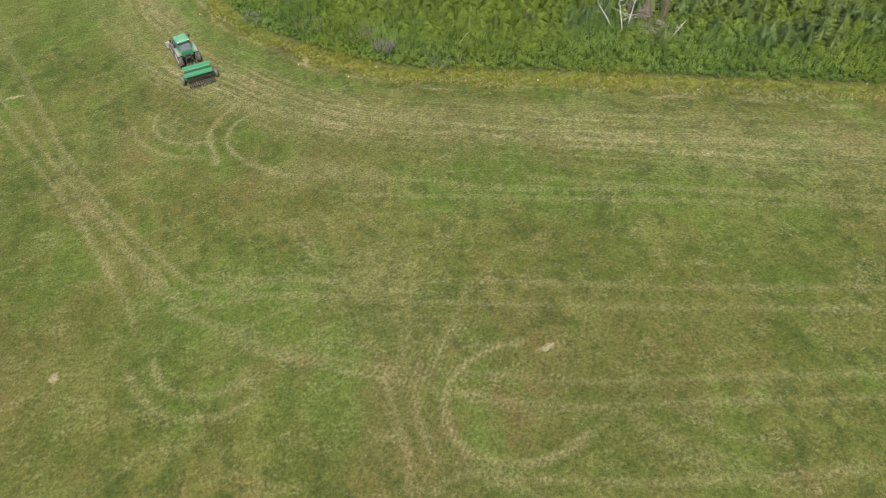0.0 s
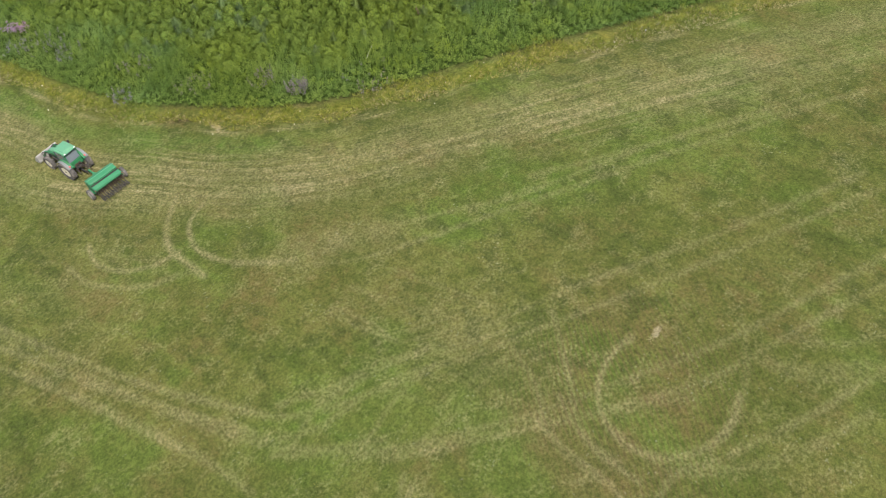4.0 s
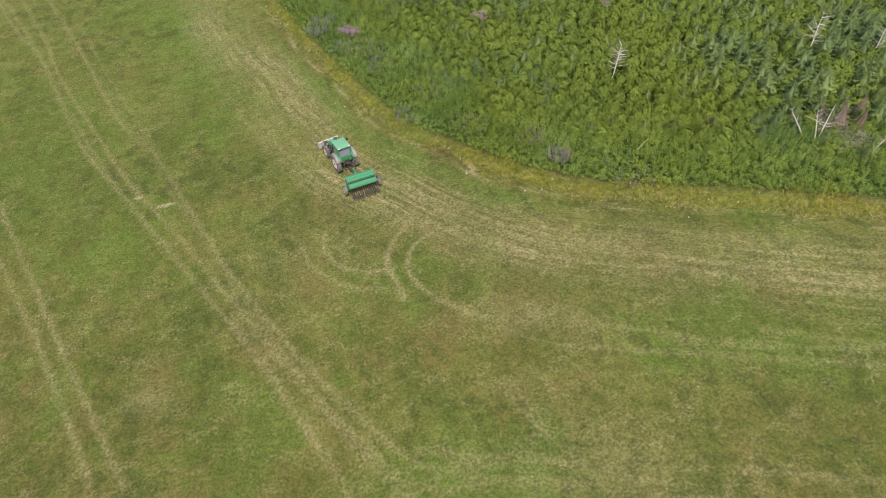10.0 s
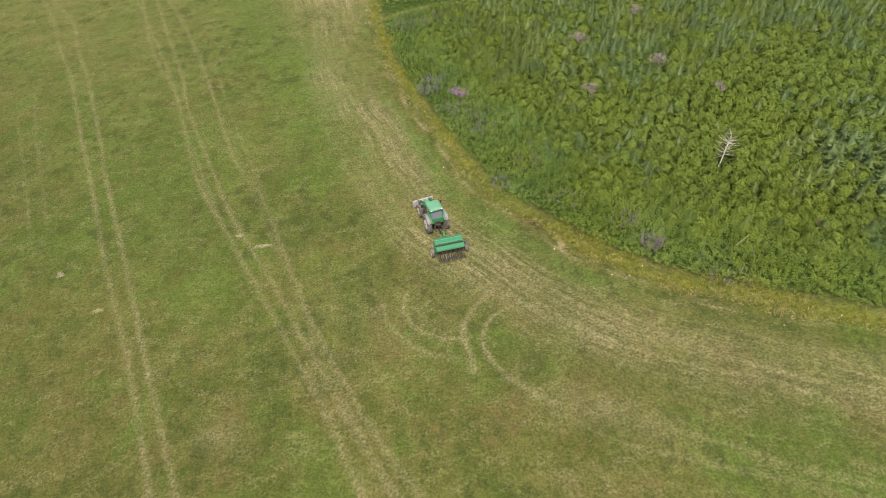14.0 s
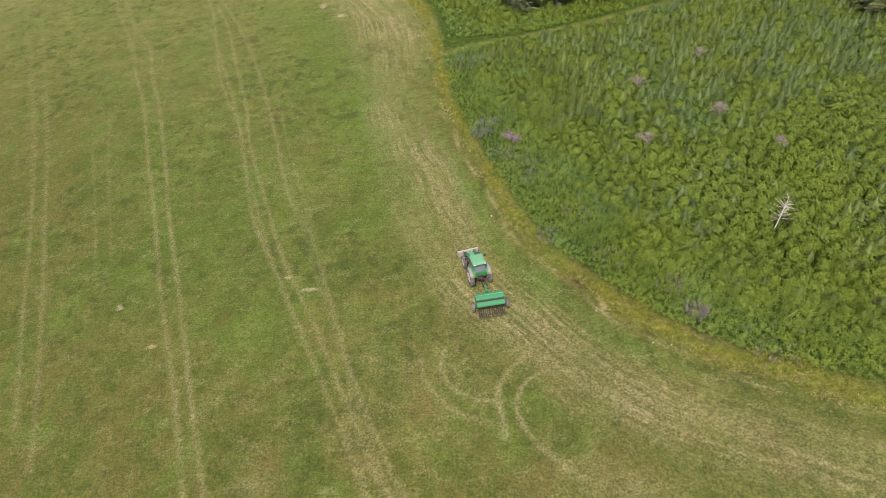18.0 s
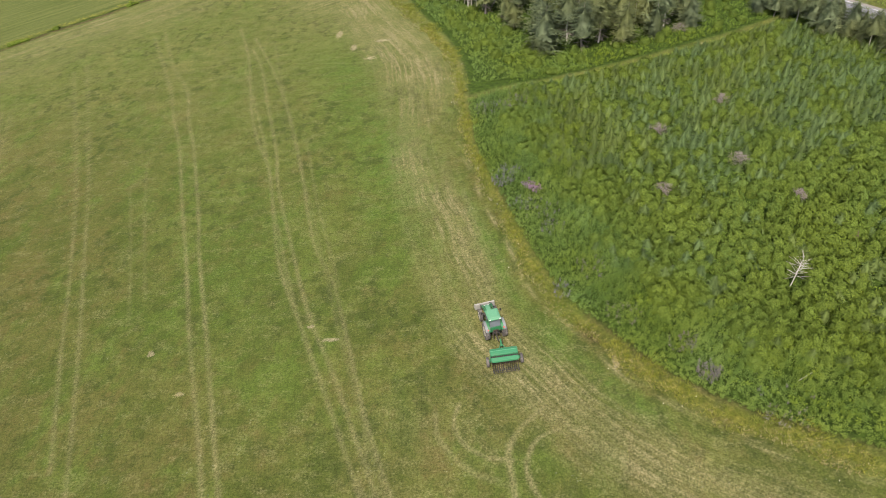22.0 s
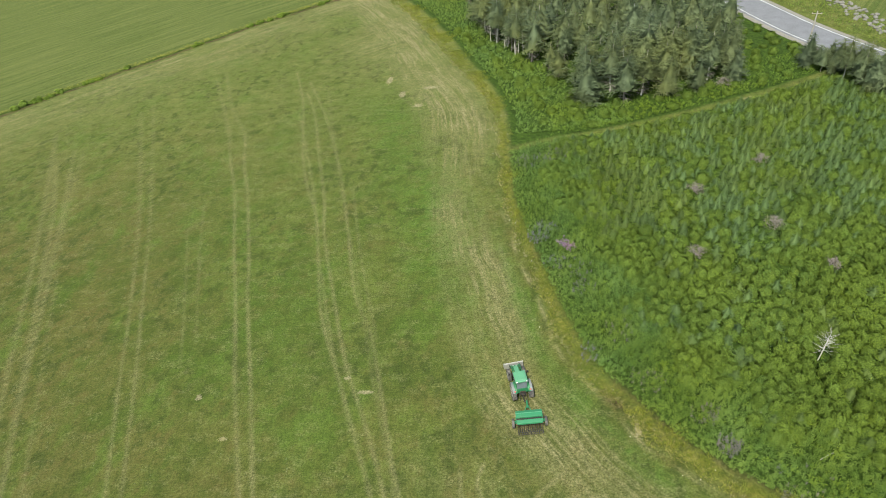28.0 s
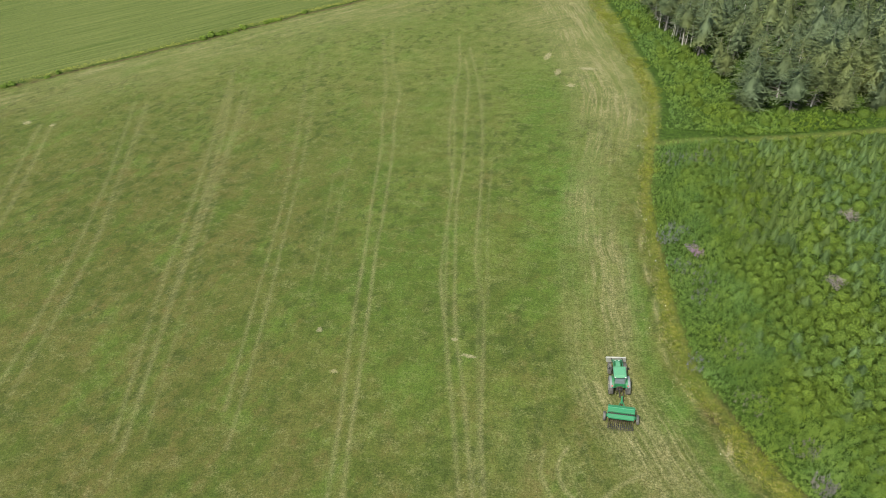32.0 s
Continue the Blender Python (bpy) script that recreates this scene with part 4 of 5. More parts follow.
# ---- undergrowth between the shrubs ----
x, y = rng.uniform(5, 80, 30000), rng.uniform(-40, 70, 30000)
ok = (edge_d(x, y)[0] > 4.5) & west_of_road(x, y) & (along(PATH, x, y)[0] < -1.3)
xy = np.c_[x, y][ok][:8000]
many("undergrowth", herbs, xy, rng.uniform(1.2, 2.0, len(xy)), rng.uniform(0.5, 1.1, len(xy)), BRIGHT, "bright green undergrowth between the shrubs", "undergrowth")


# ---- herbs and grasses along the edge ----
def strip(s0, s1, d0, d1, count, wobble=0.6):
    """Random places along the edge of the field between two ways along and two distances from it."""
    total = np.r_[0, np.cumsum(np.hypot(*np.diff(EDGE, axis=0).T))]
    s = rng.uniform(s0, s1, count)
    d = rng.uniform(d0, d1, count) + wobble * np.sin(s * 0.7) * 0.5
    x, y = np.interp(s, total, EDGE[:, 0]), np.interp(s, total, EDGE[:, 1])
    x2, y2 = np.interp(s + 0.5, total, EDGE[:, 0]), np.interp(s + 0.5, total, EDGE[:, 1])
    tx, ty = x2 - x, y2 - y
    n = np.hypot(tx, ty) + 1e-9
    return np.c_[x - ty / n * d, y + tx / n * d], s, d


xy, s, d = strip(166, 345, 1.0, 13.5, 27000)
rw = np.interp(s, [0, 120, 170, 190, 205, 235, 262, 320], [5, 4.5, 2.0, 1.8, 1.9, 2.4, 3.2, 3.4])
ok = (d > rw * 0.9) & west_of_road(*xy.T) & (along(PATH, *xy.T)[0] < -0.8)
xy = xy[ok]
many("tall_herbs", herbs, xy, rng.uniform(0.8, 1.3, len(xy)), rng.uniform(0.75, 1.25, len(xy)) * np.interp((d - rw)[ok], [0, 3.5], [0.45, 1.0]), HERB, "dense band of tall leafy meadow herbs", "herbs")
# the low green growth north of the path and in front of the old trees
xy, s, d = strip(40, 172, 2.5, 24, 14000, 2.0)
ok = (d > np.interp(s, [40, 120, 172], [6, 5, 3.2])) & west_of_road(*xy.T) & (np.abs(along(PATH, *xy.T)[0]) > 1.3) & ~inside(FOREST, *xy.T)
xy = xy[ok]
many("low_herbs", herbs, xy, rng.uniform(1.0, 1.7, len(xy)), rng.uniform(0.35, 1.0, len(xy)), HERB, "bright green low herbs and ferns before the forest", "herbs")
x, y = rng.uniform(44, 90, 9000), rng.uniform(40, 140, 9000)
rd = along(ROAD, x, y)[0]
xy = np.c_[x, y][(rd > 6.2) & (rd < 14)]
many("verge_herbs", herbs, xy, rng.uniform(0.9, 1.4, len(xy)), rng.uniform(0.3, 0.8, len(xy)), BRIGHT, "rough green verge growth beyond the road", "herbs")
x, y = rng.uniform(8, 66, 9000), rng.uniform(40, 84, 9000)
pd = along(PATH, x, y)[0]
ok = west_of_road(x, y) & (np.abs(pd) > 1.2) & (pd < 13) & (pd > -4) & (edge_d(x, y)[0] > 4) & ~inside(FOREST, x, y)
xy = np.c_[x, y][ok]
many("wood_floor_herbs", herbs, (lambda q: q[inside(FOREST, q[:, 0], q[:, 1])])(np.c_[rng.uniform(-5, 46, 4200), rng.uniform(68, 112, 4200)]), rng.uniform(0.9, 1.5, 4200), rng.uniform(0.35, 0.8, 4200), BRIGHT,
     "green undergrowth on the floor of the wood", "undergrowth")
many("path_side_herbs", herbs, xy, rng.uniform(1.0, 1.6, len(xy)), rng.uniform(0.45, 0.85, len(xy)), BRIGHT, "bright green herbs beside the narrow path", "herbs")
xy, s, d = strip(30, 345, -0.3, 5.5, 34000, 0.7)
rw = np.interp(s, [0, 120, 170, 190, 205, 235, 262, 320], [5, 4.5, 2.0, 1.8, 1.9, 2.4, 3.2, 3.4])
ok = d < rw * rng.uniform(0.4, 1.2, len(d)) * (0.8 + 0.35 * np.sin(s * 0.45) + 0.2 * np.sin(s * 1.7))
xy, d, rw = xy[ok], d[ok], rw[ok]
pale = rng.uniform(0, 1, len(d)) < np.clip(0.55 - 0.7 * d / rw, 0.04, 1) + 0.2 * (xy[:, 0] > 24)
many("rank_grass", tufts, xy[~pale], rng.uniform(0.45, 0.8, (~pale).sum()), rng.uniform(0.25, 0.6, (~pale).sum()), RANK, "unmown yellow-green grass along the field edge", "grass")
many("seed_grass", tufts, xy[pale], rng.uniform(0.22, 0.42, pale.sum()), rng.uniform(0.2, 0.45, pale.sum()), PALE, "pale dry seed-bearing grass along the field edge", "grass")
t = rng.uniform(0, 1, 3000)
hp = HEDGE[(t * (len(HEDGE) - 2)).astype(int)] + rng.normal(0, 1.0, (3000, 2)) + rng.uniform(-3, 3, (3000, 2))
hd = along(HEDGE, *hp.T)[0]
hp = hp[(hd > 0.2) & (hd < 2.4)]
many("ditch_grass", tufts, hp, rng.uniform(0.6, 1.2, len(hp)), rng.uniform(0.3, 0.7, len(hp)), RANK, "unmown grass along the ditch between two fields", "grass")
hp = HEDGE[rng.integers(0, len(HEDGE) - 1, 420)] + rng.uniform(-2.5, 2.5, (420, 2))
hd = along(HEDGE, *hp.T)[0]
hp = hp[(np.abs(hd - 0.2) < 1.0) & (np.sin(hp[:, 0] * 0.16) + np.sin(hp[:, 0] * 0.43) > 0.1)]
many("ditch_shrubs", alder_far, hp, rng.uniform(0.5, 1.1, len(hp)), rng.uniform(0.3, 0.8, len(hp)), BRIGHT, "low dark green shrubs in the ditch between two fields", "shrubs", -0.1, 0.12, "dome")
# short tufts that stand out of the mown sward
x, y = rng.uniform(-60, 45, 90000), rng.uniform(-64, 70, 90000)
lumpy = np.sin(x * 0.7 + 2 * np.sin(y * 0.31)) * np.sin(y * 0.57 + 1.7 * np.sin(x * 0.23)) + rng.normal(0, 0.7, len(x))
ok = (lumpy > 0.25) & (edge_d(x, y)[0] < -0.3)
xy = np.c_[x, y][ok][:9000]
many("sward_tufts", [tuft_template(r, 5, 0.9, 0.16) for _ in range(4)], xy, rng.uniform(0.14, 0.30, len(xy)), rng.uniform(0.04, 0.09, len(xy)), SWARD, "short tufts of grass in the mown meadow", "grass")


# wisps of dry hay left on the sward
hay = []
for x, y, wx, wy, n in ((-33.1, 0, 0.5, 0.4, 60), (-14, 0.2, 0.9, 0.3, 90), (-16.5, 2.4, 0.4, 0.3, 40), (-28.2, -5.9, 0.6, 0.25, 30), (20.8, -46.6, 0.7, 0.2, 50), (-15.4, 83.6, 2.2, 0.6, 130),
                        (-20.9, 81.2, 0.7, 1.6, 110), (-17, 75, 1.1, 0.7, 90), (-24.8, 89.3, 0.7, 2.2, 110), (-125, 42.3, 1.2, 0.9, 90), (13.9, -5.2, 0.3, 1.3, 60), (12.0, -1.0, 0.4, 1.2, 40),
                        (8.3, 2.2, 0.25, 1.6, 50), (6.2, 8.0, 0.2, 1.4, 40)):
    hay.append(np.c_[x + rng.normal(0, wx * 0.6, n), y + rng.normal(0, wy * 0.6, n)])
hay = np.vstack(hay)
many("hay_wisps", [tuft_template(r, 6, 2.2, 0.06) for _ in range(4)], hay, rng.uniform(0.15, 0.35, len(hay)), rng.uniform(0.04, 0.12, len(hay)), PALE, "small heaps of pale dry hay on the sward", "hay")
# white daisies and litter-pale heads along the edge
xy, s, d = strip(150, 330, -1.5, 2.5, 40)
many("white_flowers", [tuft_template(r, 7, 1.6, 0.5) for _ in range(3)], xy, rng.uniform(0.04, 0.07, len(xy)), rng.uniform(0.2, 0.45, len(xy)), leaf_material("white_petals", (0.62, 0.62, 0.58), (0.80, 0.80, 0.76), 0.2, 1.0),
     "scattered white flower heads along the field edge", "flowers", 0.15)


def flowers(name, spots, material, label):
    pts = []
    for x, y, rad, count in spots:
        a, q = rng.uniform(0, 6.28, count), rad * np.sqrt(rng.uniform(0, 1, count))
        pts.append(np.c_[x + q * np.cos(a), y + q * np.sin(a)])
    pts = np.vstack(pts)
    spikes = []
    for _ in range(3):
        n = 10
        a, h = r.uniform(0, 6.28, n), r.uniform(0.72, 1.1, n)
        spikes.append(blades(np.stack([0.03 * np.cos(a), 0.03 * np.sin(a), h], 1), unit(np.stack([np.cos(a), np.sin(a), 0.5 + 0 * a], 1)), r.normal(0, 1, (n, 3)), 0.1, 0.09))
    many(name, spikes, pts, rng.uniform(0.9, 1.4, len(pts)), rng.uniform(1.05, 1.45, len(pts)), material, label, "flowers")


flowers("fireweed", [(8.9, 24.0, 0.8, 46), (8.3, 25.0, 0.8, 18)], PURPLE, "pink-purple fireweed in bloom among the herbs")
flowers("faded_lupins", [(4.9, 26.4, 1.4, 46), (6.1, 28.6, 1.5, 34), (21.4, -8.2, 1.1, 75), (20.2, -4.4, 1.4, 34), (10.1, 4.2, 1.4, 24), (10.2, 15.2, 1.4, 20), (15.5, 0.1, 1.8, 22),
                        (13.5, 7.6, 1.8, 20), (7.5, 20.6, 1.6, 24), (9.5, 18.6, 2.2, 24), (26.5, -12.4, 2.5, 26), (4.0, 47.6, 2.0, 40), (8.0, 49.1, 2.5, 44)], LILAC, "faded lilac flower spikes among the tall herbs")


# ---- the old spruce wood ----
def old_trunk(r):
    bend = r.normal(0, 0.01, (4, 2))
    pts = [(0, 0, -0.02)] + [(bend[k, 0], bend[k, 1], h) for k, h in enumerate((0.25, 0.5, 0.75, 0.97))]
    stem = rod(pts, (0.017, 0.014, 0.011, 0.007, 0.002), 6)
    return stem


def dead_twigs(r, low, high, count, reach):
    parts = []
    for _ in range(count):
        a, h = r.uniform(0, 6.28), r.uniform(low, high)
        out = np.array([math.cos(a), math.sin(a), r.uniform(-0.35, 0.15)]) * reach * r.uniform(0.5, 1.0)
        parts.append((*rod([(0, 0, h), np.array([0, 0, h]) + out * 0.5, np.array([0, 0, h - 0.01]) + out], (0.004, 0.003, 0.001), 3), 0))
    return join(*parts)[:2]


old_crowns = [spruce_crown(r, 22, 12, 8, s, w, -0.05, g, 0.5, 0.6, 0.085, 0.14) for s, w, g in ((0.12, 0.32, 0.12), (0.30, 0.28, 0.20), (0.06, 0.36, 0.12), (0.40, 0.27, 0.25), (0.20, 0.31, 0.16))]
old_crown_meshes = [template_mesh("spruce_crown", t, OLD_SPRUCE, "cone") for t in old_crowns]
deep_crowns = [spruce_crown(r, 18, 11, 6, s, w, -0.05, g, 0.5, 0.6, 0.10, 0.14) for s, w, g in ((0.2, 0.34, 0.08), (0.30, 0.27, 0.15), (0.25, 0.32, 0.1), (0.35, 0.26, 0.2), (0.25, 0.30, 0.14))]
deep_crown_meshes = [template_mesh("spruce_crown", t, OLD_SPRUCE, "cone") for t in deep_crowns]
old_trunk_meshes = [np_mesh("spruce_trunk", *old_trunk(r), [BLEACHED if k == 3 else BARK]) for k in range(5)]
twig_meshes = [np_mesh("dead_twigs", *dead_twigs(r, 0.05, 0.46, 56, 0.19), [BRUSH]) for _ in range(3)]
wood_xy = poisson(lambda x, y: inside(FOREST, x, y) & west_of_road(x, y), (-18, 60, 50, 152), 3.9, 9000)
wood_noise = np.array([noise.noise(Vector((a * 0.14, b * 0.14, 9.0))) for a, b in wood_xy])
wood_rim = np.array([min(np.hypot(*(np.array(p) - q)) for p in FOREST[2:9]) for q in wood_xy])
wood_xy = wood_xy[(wood_noise > -0.42) | (wood_rim > 14)]
extra = poisson(lambda x, y: (np.abs(along(ROAD, x, y)[0] + 9.0) < 2.6) & (y < 80) & (y > 40), (54, 40, 80, 80), 1.7, 4000)
for i, (x, y) in enumerate(np.vstack([wood_xy, extra])):
    roadside = i >= len(wood_xy)
    h = rng.uniform(6.0, 11.0) if not roadside else rng.uniform(2.4, 6.8)
    k = int(rng.integers(0, 5)) if x > 12 or roadside or i % 3 == 0 else (1, 3, 4)[i % 3]
    deep = not roadside and y > 84 and 4 < x
    tree = plant_thing("spruce_tree", (deep_crown_meshes if deep else old_crown_meshes)[k], old_trunk_meshes[k], Vector((x, y, float(gz(x)) - 0.05)), rng.uniform(0, 6.28), h * rng.uniform(0.9, 1.25), h, OLD_SPRUCE,
                       "tall grey-green spruce with dead lower branches" if not roadside else "dark green spruce beside the road", "spruce", "old spruces" if not roadside else "roadside spruces")
    if not roadside and k in (1, 3, 4):
        twigs = new("branch_skirt", twig_meshes[i % 3])
        twigs.parent = tree
        twigs["label"] = "grey dead lower branches"


# ---- dead trees, brush and sticks ----
def dead_tree(x, y, tall, lean, arms, label):
    base = new("dead_tree")
    base.location = (x, y, float(gz(x)) - 0.05)
    q = np.random.default_rng(int(abs(x) * 10))
    top = np.array([lean[0], lean[1], tall])
    v, f = rod([(0, 0, 0), top * 0.35 + [0.05, 0.03, 0], top * 0.7, top], (0.065, 0.05, 0.032, 0.008), 7)
    ob = new("trunk", np_mesh("trunk", v, f, [BLEACHED]))
    ob.parent = base
    for _ in range(int(arms * 1.7)):
        u, a = q.uniform(0.3, 0.95), q.uniform(0, 6.28)
        out = np.array([math.cos(a), math.sin(a), q.uniform(-0.1, 0.55)]) * tall * q.uniform(0.2, 0.46) * (1.25 - 0.85 * u)
        root = top * u
        v, f = rod([root, root + out * 0.5 + [0, 0, 0.04], root + out + [0, 0, 0.1]], (0.02, 0.013, 0.004), 4)
        ob = new("branch", np_mesh("branch", v, f, [BLEACHED]))
        ob.parent = base
    return tagged(base, label, "dead tree")


dead_tree(32.9, 3.3, 4.2, (0.25, -0.1), 26, "bleached white dead tree with bare branches among alders")
dead_tree(44.6, -13.9, 3.4, (-0.9, 0.3), 8, "leaning bleached dead trunk with few branches")
dead_tree(45.3, -13.6, 3.2, (0.5, 0.2), 7, "bleached dead tree beside a pile of brush")
dead_tree(44.0, -13.0, 2.9, (-1.9, 0.8), 3, "bare pale trunk leaning far over the shrubs")
dead_tree(53.6, -1.2, 5.2, (0.3, 0.3), 20, "tall grey dead spruce with bare twigs")
dead_tree(59.2, -4.2, 3.6, (0.2, 0.0), 14, "grey dead spruce with bare twigs")
dead_tree(47.8, -17.4, 1.7, (1.6, 0.2), 4, "fallen bleached trunk lying in the herbs")


DEAD_NEEDLES = leaf_material("reddish_dead_needles", (0.095, 0.078, 0.058), (0.190, 0.155, 0.125), 0.2, 0.6)
dead_crown = template_mesh("dead_spruce_crown", spruce_crown(r, 11, 8, 3, 0.1, 0.30, -0.05, 0.25), DEAD_NEEDLES)
for x, y, h in ((47.6, -13.2, 3.4), (48.9, -14.2, 2.8), (46.4, -12.0, 2.6), (50.2, -12.6, 3.0), (41.5, 9.0, 2.2), (36.5, -8.6, 1.9)):
    plant_thing("dead_spruce", dead_crown, young_stem_mesh, Vector((x, y, float(gz(x)) - 0.05)), rng.uniform(0, 6.28), h, h, DEAD_NEEDLES,
                "reddish-brown dying spruce among green shrubs", "spruce", "dying spruces")
for i in range(16):  # bare standing trunks at the front of the wood
    u = i / 15
    fx, fy = (-5.5 + 16 * u, 108 - 26 * u) if i < 9 else (9 + 26 * (u - 0.5) * 2, 83 - 10 * (u - 0.5))
    dead_tree(fx + rng.uniform(0.6, 2.2), fy + rng.uniform(-0.5, 1.5), rng.uniform(4.0, 6.8), (rng.normal(0, 0.35), rng.normal(0, 0.3)), 7, "bare grey standing trunk at the front of the wood")


def brush_pile(x, y, rad, tall, count, label):
    base = new("brush_pile")
    base.location = (x, y, float(gz(x)))
    q = np.random.default_rng(int(abs(x * 7 + y)))
    pieces = []
    for _ in range(count):
        a, p = q.uniform(0, 6.28), q.uniform(0, rad)
        at = np.array([p * math.cos(a), p * math.sin(a), q.uniform(0.0, tall) * (1 - 0.5 * p / rad)])
        way = unit(np.array([q.normal(), q.normal(), q.normal(0.2, 0.4)])) * q.uniform(0.4, 1.0)
        pieces.append((*rod([at - way * 0.5, at + q.normal(0, 0.05, 3), at + way * 0.5], (0.02, 0.016, 0.006), 3), 0))
    v, f, _ = join(*pieces)
    ob = new("tangle", np_mesh("tangle", v, f, [BRUSH]))
    ob.parent = base
    return tagged(base, label, "brush pile", "brush piles")


for x, y, rad, tall in ((39.5, 73.0, 1.8, 1.6), (9.0, 88.0, 1.6, 1.4), (14.5, 73.5, 1.3, 1.2), (24.9, 22.0, 1.5, 1.4), (35.5, 27.6, 1.4, 1.5), (27.5, 37.2, 1.4, 1.5), (38.2, 44.3, 1.7, 1.5), (39.3, 18.2, 1.0, 1.8), (47.3, -16.0, 2.0, 1.4), (46.8, -13.4, 1.4, 2.0)):
    brush_pile(x, y, rad, tall, 170, "heap of grey-brown dead brush among the shrubs")


def stick(x, y, z, way, thick, label):
    base = np.array([0, 0, 0.0])
    v, f = rod([base, np.array(way) * 0.5 + [0, 0, 0.05], np.array(way)], (thick, thick * 0.8, thick * 0.3), 6)
    ob = new("dead_branch", np_mesh("dead_branch", v, f, [BLEACHED]))
    ob.location = (x, y, float(gz(x)) + z)
    return tagged(ob, label, "branch")


stick(24.3, -4.6, 0.0, (0.9, 0.25, 1.25), 0.05, "bent pale dead branch rising from the herbs")
stick(19.2, 1.4, 0.0, (0.45, 0.5, 1.2), 0.04, "pale dead branch sticking out of the herbs")
stick(29.0, -9.0, 0.0, (1.0, 0.1, 1.0), 0.04, "pale dead branch in the tall herbs")


# ---- road side: a utility pole, boulders ----
WOOD_POLE = plain("weathered_pole_wood", (0.42, 0.38, 0.33), 0.85, wear=0.4, scale=2.0, dirt=(0.27, 0.23, 0.20))
pole = new("utility_pole")
pole.location = (57.2, 84.4, float(gz(57.2)) - 0.1)
v, f = rod([(0, 0, 0), (0.02, 0, 4), (0.05, 0, 8.2)], (0.16, 0.14, 0.11), 10)
new("pole", np_mesh("pole", v, f, [WOOD_POLE])).parent = pole
v, f = rod([(-0.9, 0, 7.7), (0.0, 0, 7.72), (0.95, 0, 7.7)], (0.055, 0.06, 0.055), 6)
new("crossarm", np_mesh("crossarm", v, f, [WOOD_POLE])).parent = pole
for dx in (-0.8, 0.05, 0.85):
    v, f = rod([(dx, 0, 7.74), (dx, 0, 7.9), (dx, 0, 7.96)], (0.03, 0.05, 0.02), 6)
    new("insulator", np_mesh("insulator", v, f, [plain("porcelain", (0.6, 0.6, 0.58), 0.3)])).parent = pole
tagged(pole, "weathered wooden utility pole beside the road", "utility pole")

STONE = plain("grey_boulder", (0.22, 0.205, 0.185), 0.9, wear=0.75, scale=1.5, dirt=(0.12, 0.12, 0.08))
for i in range(96):
    u = (i % 32) / 31
    x, y = 71.6 + 2.4 * u + rng.normal(0, 0.6) + 1.0 * (i // 32), 117 - 32 * u + rng.normal(0, 0.6)
    bm = bmesh.new()
    bmesh.ops.create_icosphere(bm, subdivisions=2, radius=1.0)
    for vert in bm.verts:
        vert.co *= 1 + 0.35 * noise.noise(vert.co * 1.3 + Vector((i * 3.1, 0, 0)))
    size = rng.uniform(0.2, 0.52)
    bmesh.ops.scale(bm, vec=(size * 1.3, size, size * 0.7), verts=bm.verts)
    ob = part("boulder", bm, STONE)
    ob.location = (x, y, float(gz(x)) + size * 0.25)
    ob.rotation_euler[2] = rng.uniform(0, 6.28)
    tagged(ob, "rough grey boulder in a row beyond the road", "boulder", "boulders")


# ---- the tractor and the seed drill ----
GREEN = plain("green_tractor_paint", (0.032, 0.185, 0.075), 0.38, wear=0.22, scale=3.0)
ROOF_GREEN = plain("sun_faded_green_roof", (0.120, 0.330, 0.185), 0.5, wear=0.15, scale=2.5)
DRILL_GREEN = plain("green_drill_paint", (0.042, 0.215, 0.098), 0.45, wear=0.18, scale=3.0)
YELLOW = plain("yellow_stripe_paint", (0.62, 0.52, 0.03), 0.45)
CREAM = plain("dusty_cream_rim_paint", (0.78, 0.72, 0.56), 0.55, wear=0.2)
RUBBER = plain("dusty_rubber", (0.085, 0.080, 0.075), 0.9, wear=0.75, scale=4.0, dirt=(0.30, 0.27, 0.23))
DARK = plain("dark_chassis", (0.050, 0.050, 0.047), 0.6, wear=0.45, scale=5.0)
FENDER = plain("grey_plastic_fender", (0.20, 0.22, 0.22), 0.6, wear=0.35)
STEEL = plain("scuffed_bucket_steel", (0.46, 0.45, 0.42), 0.5, 0.35, wear=0.45, scale=3.0, dirt=(0.33, 0.29, 0.23))
CHROME = plain("cylinder_rod_chrome", (0.60, 0.60, 0.60), 0.2, 1.0, wear=0.1)
RED = plain("red_lamp_lens", (0.50, 0.09, 0.085), 0.3, wear=0.08)
RUSTY = plain("rusty_disc_steel", (0.100, 0.065, 0.050), 0.7, 0.3, wear=0.5, scale=6.0, dirt=(0.06, 0.05, 0.045))
BLACK = plain("black_plastic", (0.025, 0.025, 0.026), 0.55, wear=0.3)
WHITE = plain("white_box_paint", (0.75, 0.75, 0.73), 0.5, wear=0.2)


def glass_material():
    k = Nodes("sky_tinted_cab_glass")
    k.bsdf.inputs["Transmission Weight"].default_value = 0.45
    k.bsdf.inputs["IOR"].default_value = 1.45
    # pale grey-blue base colour stands in for the sky mirrored in the panes
    return k.done((0.30, 0.35, 0.38), k.ramp(k.noise(3.0), 0.4, 0.7, 0.05, 0.16), 0.0, 0.8)


GLASS = glass_material()


